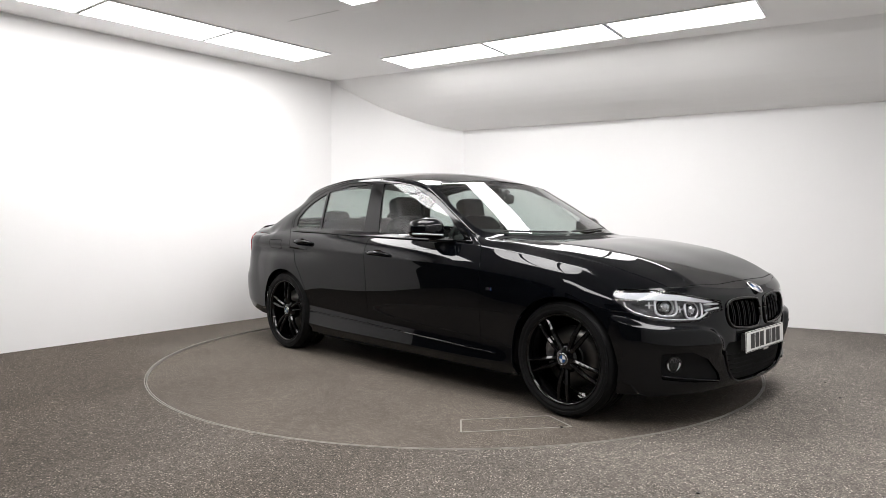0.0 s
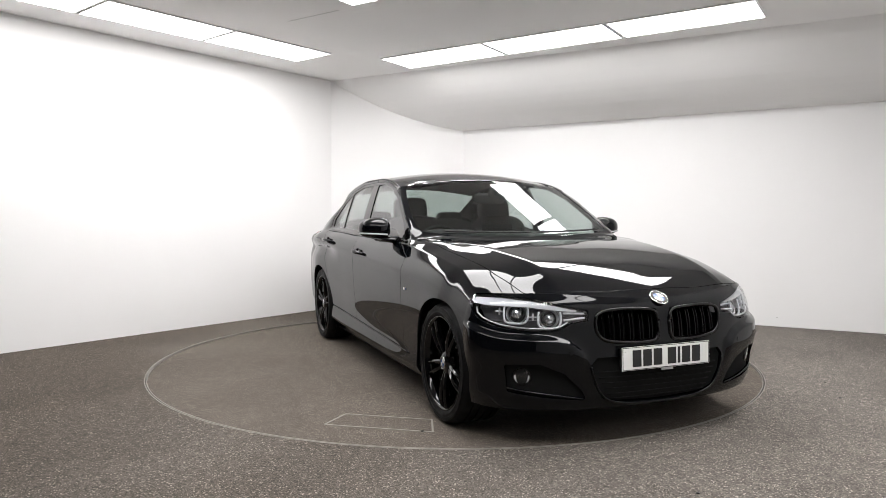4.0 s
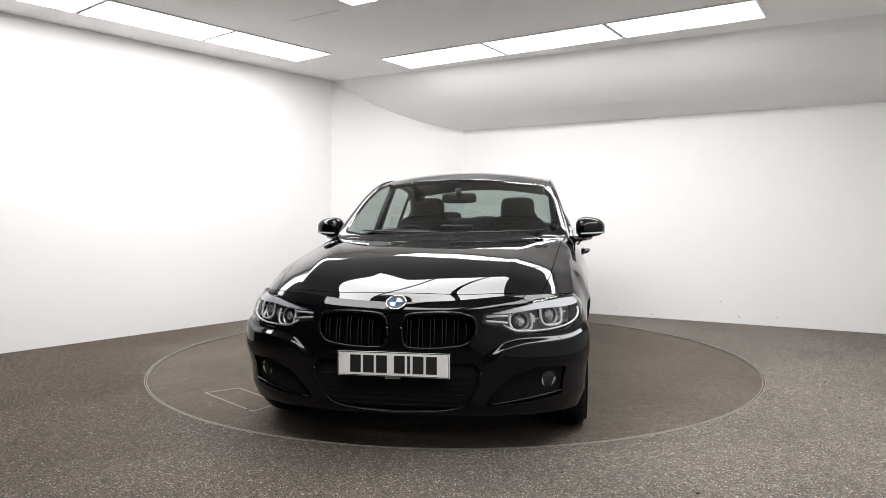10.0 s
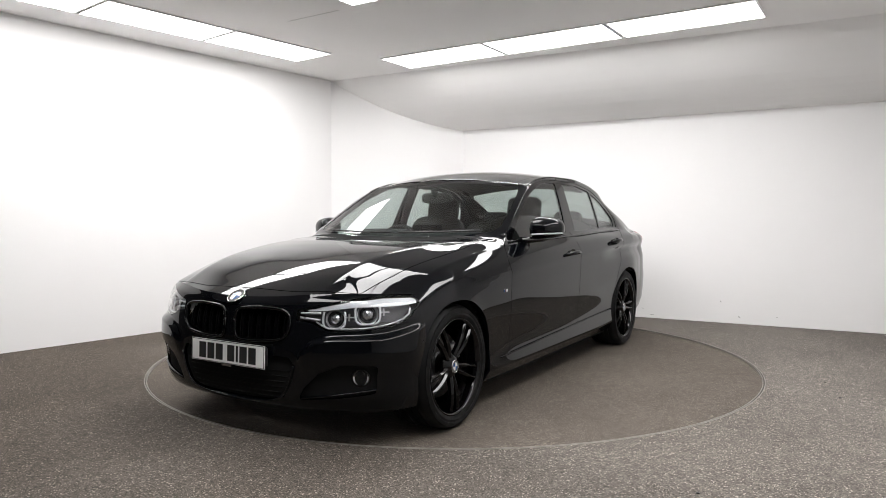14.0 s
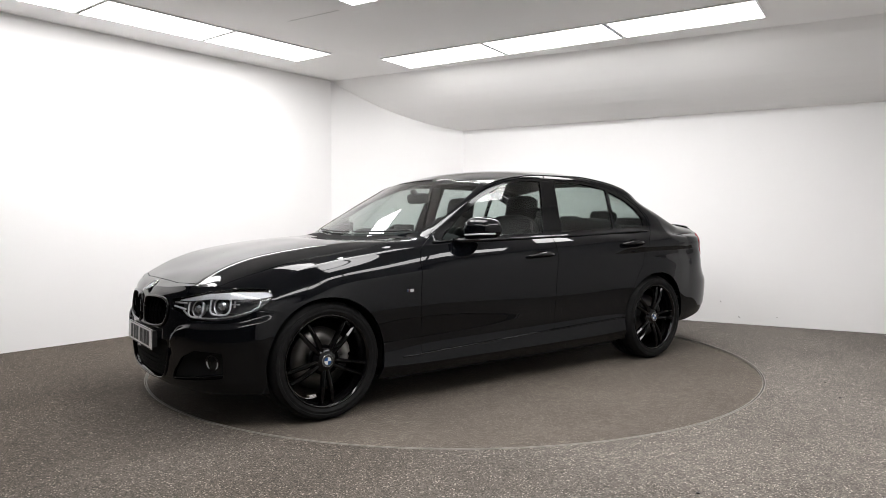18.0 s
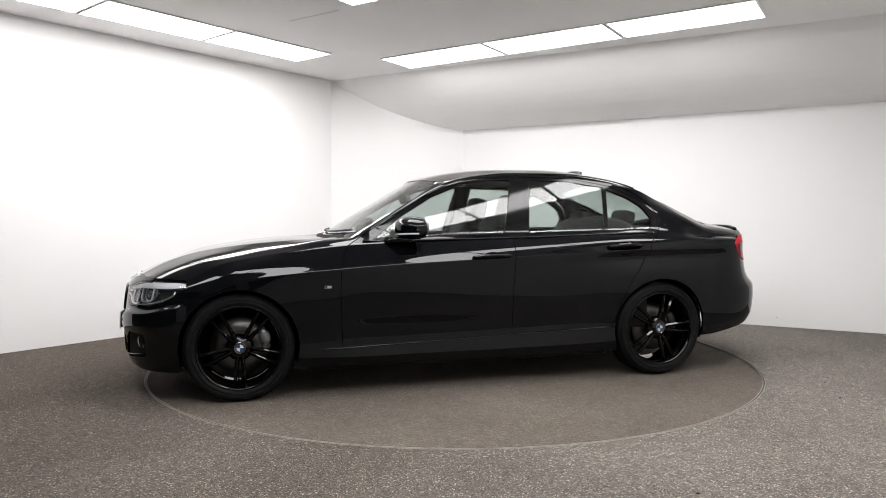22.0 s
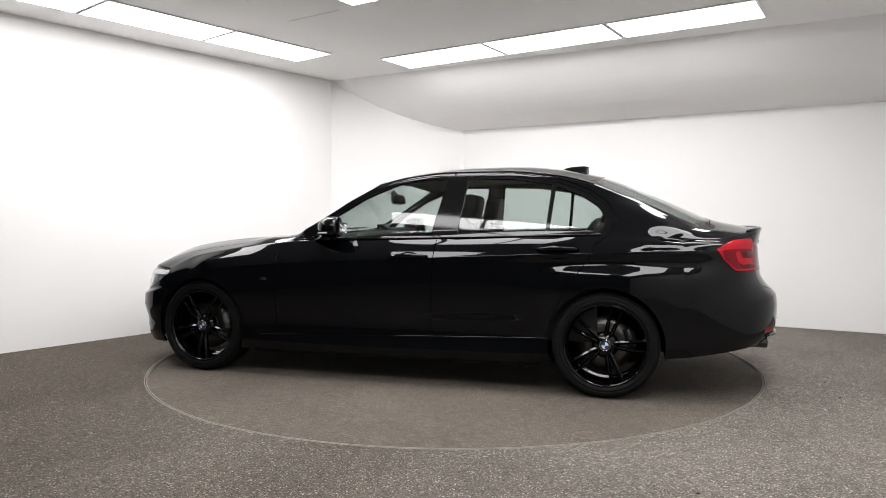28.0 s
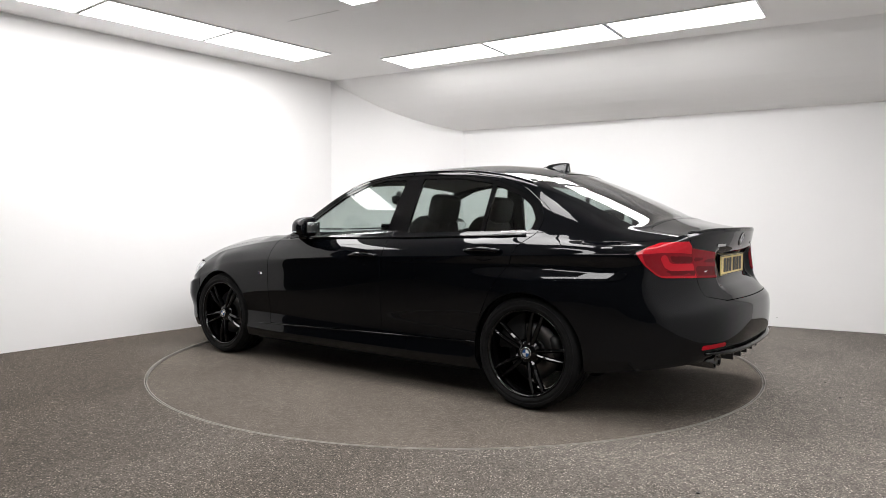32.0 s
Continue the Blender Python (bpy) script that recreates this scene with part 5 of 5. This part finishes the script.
# lip round the foot of the lower intake
pts = []
for w, z in ((-.395, .40), (-.375, .325), (-.335, .255), (-.27, .222), (-.14, .208), (0, .204), (.14, .208), (.27, .222), (.335, .255), (.375, .325), (.395, .40)):
    p, n = on_front(w, z)
    pts.append(p + n * 0.003)
fine = [pts[0]]
for a, b in zip(pts, pts[1:]):
    fine += [a.lerp(b, k / 4) for k in range(1, 5)]
for _ in range(4):
    fine = [fine[0]] + [(fine[i - 1] + fine[i] * 2 + fine[i + 1]) / 4 for i in range(1, len(fine) - 1)] + [fine[-1]]
car_part("intake_lip", tube(fine, 0.006, 8), PAINT, intake, label="gloss black lip round the lower intake")

# roof aerial
fin = bmesh.new()
rows = []
for i in range(9):
    t = i / 8
    x = -1.04 - 0.20 * t
    hgt = 0.060 * (t ** 0.5) * (1 if t < 0.95 else 0.9)
    wd = 0.034 * (1 - 0.25 * t)
    base = float(pchip(-x, [.75, 1.1, 1.33], [1.447, 1.43, 1.395]))
    rows.append([fin.verts.new((x, s * wd * k, base - 0.004 + hgt * hh)) for s, k, hh in ((1, 1, 0), (1, .5, .45), (1, .18, .95), (-1, 0, 1.0), (-1, .18, .95), (-1, .5, .45), (-1, 1, 0))])
for a, b in zip(rows, rows[1:]):
    for k in range(6):
        fin.faces.new((a[k], b[k], b[k + 1], a[k + 1]))
fin.faces.new(rows[-1])
bmesh.ops.recalc_face_normals(fin, faces=fin.faces)
car_part("roof_aerial", fin, PAINT, label="gloss black shark-fin aerial")

# boot lip spoiler
pts = []
for i in range(25):
    y = -0.60 + 1.2 * i / 24
    pts.append((float(rear_edge(abs(y))) + 0.012, y, float(pchip(abs(y), [0, .36, .61, .70], [1.028, 1.026, 1.006, .983])) + 0.004))
car_part("boot_spoiler", tube(pts, 0.011, 8, 0.7), PAINT)

# ---------------------------------------------------------------- cabin


def cushion(sx, sy, sz, at, tilt=0.0, bulge=0.25):
    bm = bmesh.new()
    bmesh.ops.create_uvsphere(bm, u_segments=24, v_segments=14, radius=1)
    e = lambda q, p: math.copysign(abs(q) ** p, q)
    for v in bm.verts:
        v.co = Vector((e(v.co.x, 0.55) * sx / 2, e(v.co.y, 0.45) * sy / 2, e(v.co.z, 0.45) * sz / 2))
    return moved(bm, Matrix.Translation(at) @ Matrix.Rotation(math.radians(tilt), 4, "Y"))


def seat(y, x, rear=False):
    root = car_part("seat_cushion", cushion(0.55, 0.52, 0.20, (x + 0.12, y, 0.50), -8), LEATHER, label="black leather seat")
    car_part("backrest", cushion(0.17, 0.50, 0.64, (x - 0.22, y, 0.80), -20 if not rear else -22), LEATHER, root)
    for s in (-1, 1):
        car_part("bolster", cushion(0.16, 0.10, 0.52, (x - 0.16, y + s * 0.215, 0.76), -20), LEATHER, root)
    hx, hz = x - 0.385, 1.155
    car_part("headrest", cushion(0.12, 0.27, 0.20, (hx, y, hz), -12), LEATHER, root)
    for s in (-1, 1):
        car_part("headrest_post", tube([(hx + 0.02, y + s * 0.06, hz - 0.17), (hx, y + s * 0.06, hz - 0.05)], 0.007, 8), CHROME, root)


for y in (0.37, -0.37):
    seat(y, -0.08)
car_part("rear_bench", cushion(0.55, 1.28, 0.20, (-0.88, 0, 0.50), -6), LEATHER, label="black leather rear bench")
car_part("rear_backrest", cushion(0.18, 1.30, 0.66, (-1.24, 0, 0.78), -24), LEATHER)
for y in (0.36, 0.0, -0.36):
    car_part("rear_headrest", cushion(0.10, 0.25, 0.15 if y else 0.11, (-1.40, y, 1.075 if y else 1.05), -14), LEATHER)
car_part("parcel_shelf", box(0.55, 1.18, 0.03, 0.01, (-1.66, 0, 1.01)), TRIM, smooth=False)
dash = car_part("dashboard", moved(cushion(0.62, 1.42, 0.24, (0.52, 0, 0.855), 8), Matrix.Identity(4)), TRIM, label="black dashboard")
car_part("instrument_hood", cushion(0.22, 0.36, 0.10, (0.36, -0.37, 0.965), 0), TRIM, dash)
car_part("centre_console", box(0.95, 0.24, 0.20, 0.04, (0.0, 0, 0.52)), TRIM, smooth=False)
car_part("screen_display", box(0.02, 0.24, 0.09, 0.008, (0.345, 0.0, 1.0)), GLOSS, dash, smooth=False)
sw = Matrix.Translation((0.22, -0.37, 0.885)) @ Matrix.Rotation(math.radians(-26), 4, "Y")
wheel_rim = lathe([(0.165 + 0.015 * math.cos(2 * math.pi * k / 8), 0.015 * math.sin(2 * math.pi * k / 8)) for k in range(8)], 40, "x", True)
steer = car_part("steering_wheel", moved(wheel_rim, sw), LEATHER, label="black leather steering wheel")
car_part("steering_hub", moved(cushion(0.06, 0.17, 0.14, (0.01, 0, -0.005)), sw), TRIM, steer)
for a in (0, 180, 270):
    c, s = math.cos(math.radians(a)), math.sin(math.radians(a))
    car_part("steering_spoke", moved(tube([(0.01, 0.06 * c, 0.05 * s), (0.0, 0.16 * c, 0.16 * s)], 0.014, 8, 0.5), sw), TRIM, steer)
car_part("rear_view_mirror", moved(cushion(0.05, 0.25, 0.075, (0, 0, 0)), Matrix.Translation((0.22, 0.0, 1.235)) @ Matrix.Rotation(math.radians(12), 4, "Y")), TRIM, label="black rear-view mirror")
car_part("mirror_stalk", tube([(0.23, 0, 1.25), (0.27, 0, 1.295)], 0.022, 10), TRIM)
car_part("roof_sticker", box(0.03, 0.05, 0.002, 0.0, (0.20, 0.46, 1.262), turn=None), WHITE, label="small round screen sticker", smooth=False)
# door inner trims and cabin sides
for side in (1, -1):
    car_part("door_trim", box(1.95, 0.05, 0.62, 0.02, (-0.38, side * 0.775, 0.63)), TRIM, smooth=False)
    car_part("pillar_trim", box(0.09, 0.02, 0.40, 0.008, (-0.425, side * 0.714, 1.165), turn=Matrix.Rotation(math.radians(side * 19), 4, "X")), TRIM, smooth=False)
# headlining under the roof
lining = [f for f in roofF]
panel("headlining", bodyV, lining, TRIM, car, depth=0, both=False, sink=0.03)

# ---------------------------------------------------------------- small marks in the room
rng = random.Random(4)
SCUFF = material("scuff_grey", (0.50, 0.49, 0.48), 0.8)
for along, z, ln, ht, tilt in ((1.93, 0.075, 0.030, 0.008, 0.1), (2.32, 0.035, 0.055, 0.009, 0.05), (2.22, 0.10, 0.03, 0.006, 0.2), (3.02, 0.22, 0.022, 0.016, 0.8), (3.20, 0.07, 0.035, 0.014, 0.6), (3.55, 0.09, 0.02, 0.008, 0.2)):
    bm = bmesh.new()
    ring = [bm.verts.new((ln / 2 * math.cos(a) * rng.uniform(0.6, 1.1), 0, ht / 2 * math.sin(a) * rng.uniform(0.6, 1.2))) for a in np.linspace(0, 2 * math.pi, 14, endpoint=False)]
    bm.faces.new(ring)
    p = B + dR * along
    ob = part("wall_scuff", moved(bm, Matrix.Translation((p.x, p.y, z)) @ Matrix.Rotation(math.atan2(dR.y, dR.x), 4, "Z") @ Matrix.Translation((0, -0.002, 0)) @ Matrix.Rotation(tilt, 4, "Y")), SCUFF, bpy.data.objects["wall_right"], smooth=False)
for x, y in ((2.336, -1.303), (-3.158, 0.52), (2.46, -0.901), (0.966, -2.765)):
    bm = bmesh.new()
    bmesh.ops.create_icosphere(bm, subdivisions=1, radius=0.008)
    for v in bm.verts:
        v.co = Vector((v.co.x * rng.uniform(0.8, 1.6), v.co.y * rng.uniform(0.7, 1.3), v.co.z * 0.4 + 0.004))
    ob = part("carpet_crumb", bm, PLASTIC)
    ob.matrix_basis = Matrix.Translation((x, y, 0))
    tagged(ob, "small dark crumb of dirt on the carpet", "crumb", "crumbs on the carpet")


def motions():
    rows = [(t, Matrix.Rotation(radians(heading(t)), 4, "Z")) for t in SPIN]
    stand = Matrix.Translation((0, 0, -SUNK)) @ Matrix.Rotation(0.0025, 4, "X")
    walk(car, [(t, m @ stand) for t, m in rows])
    walk(turntable, rows)


motions()
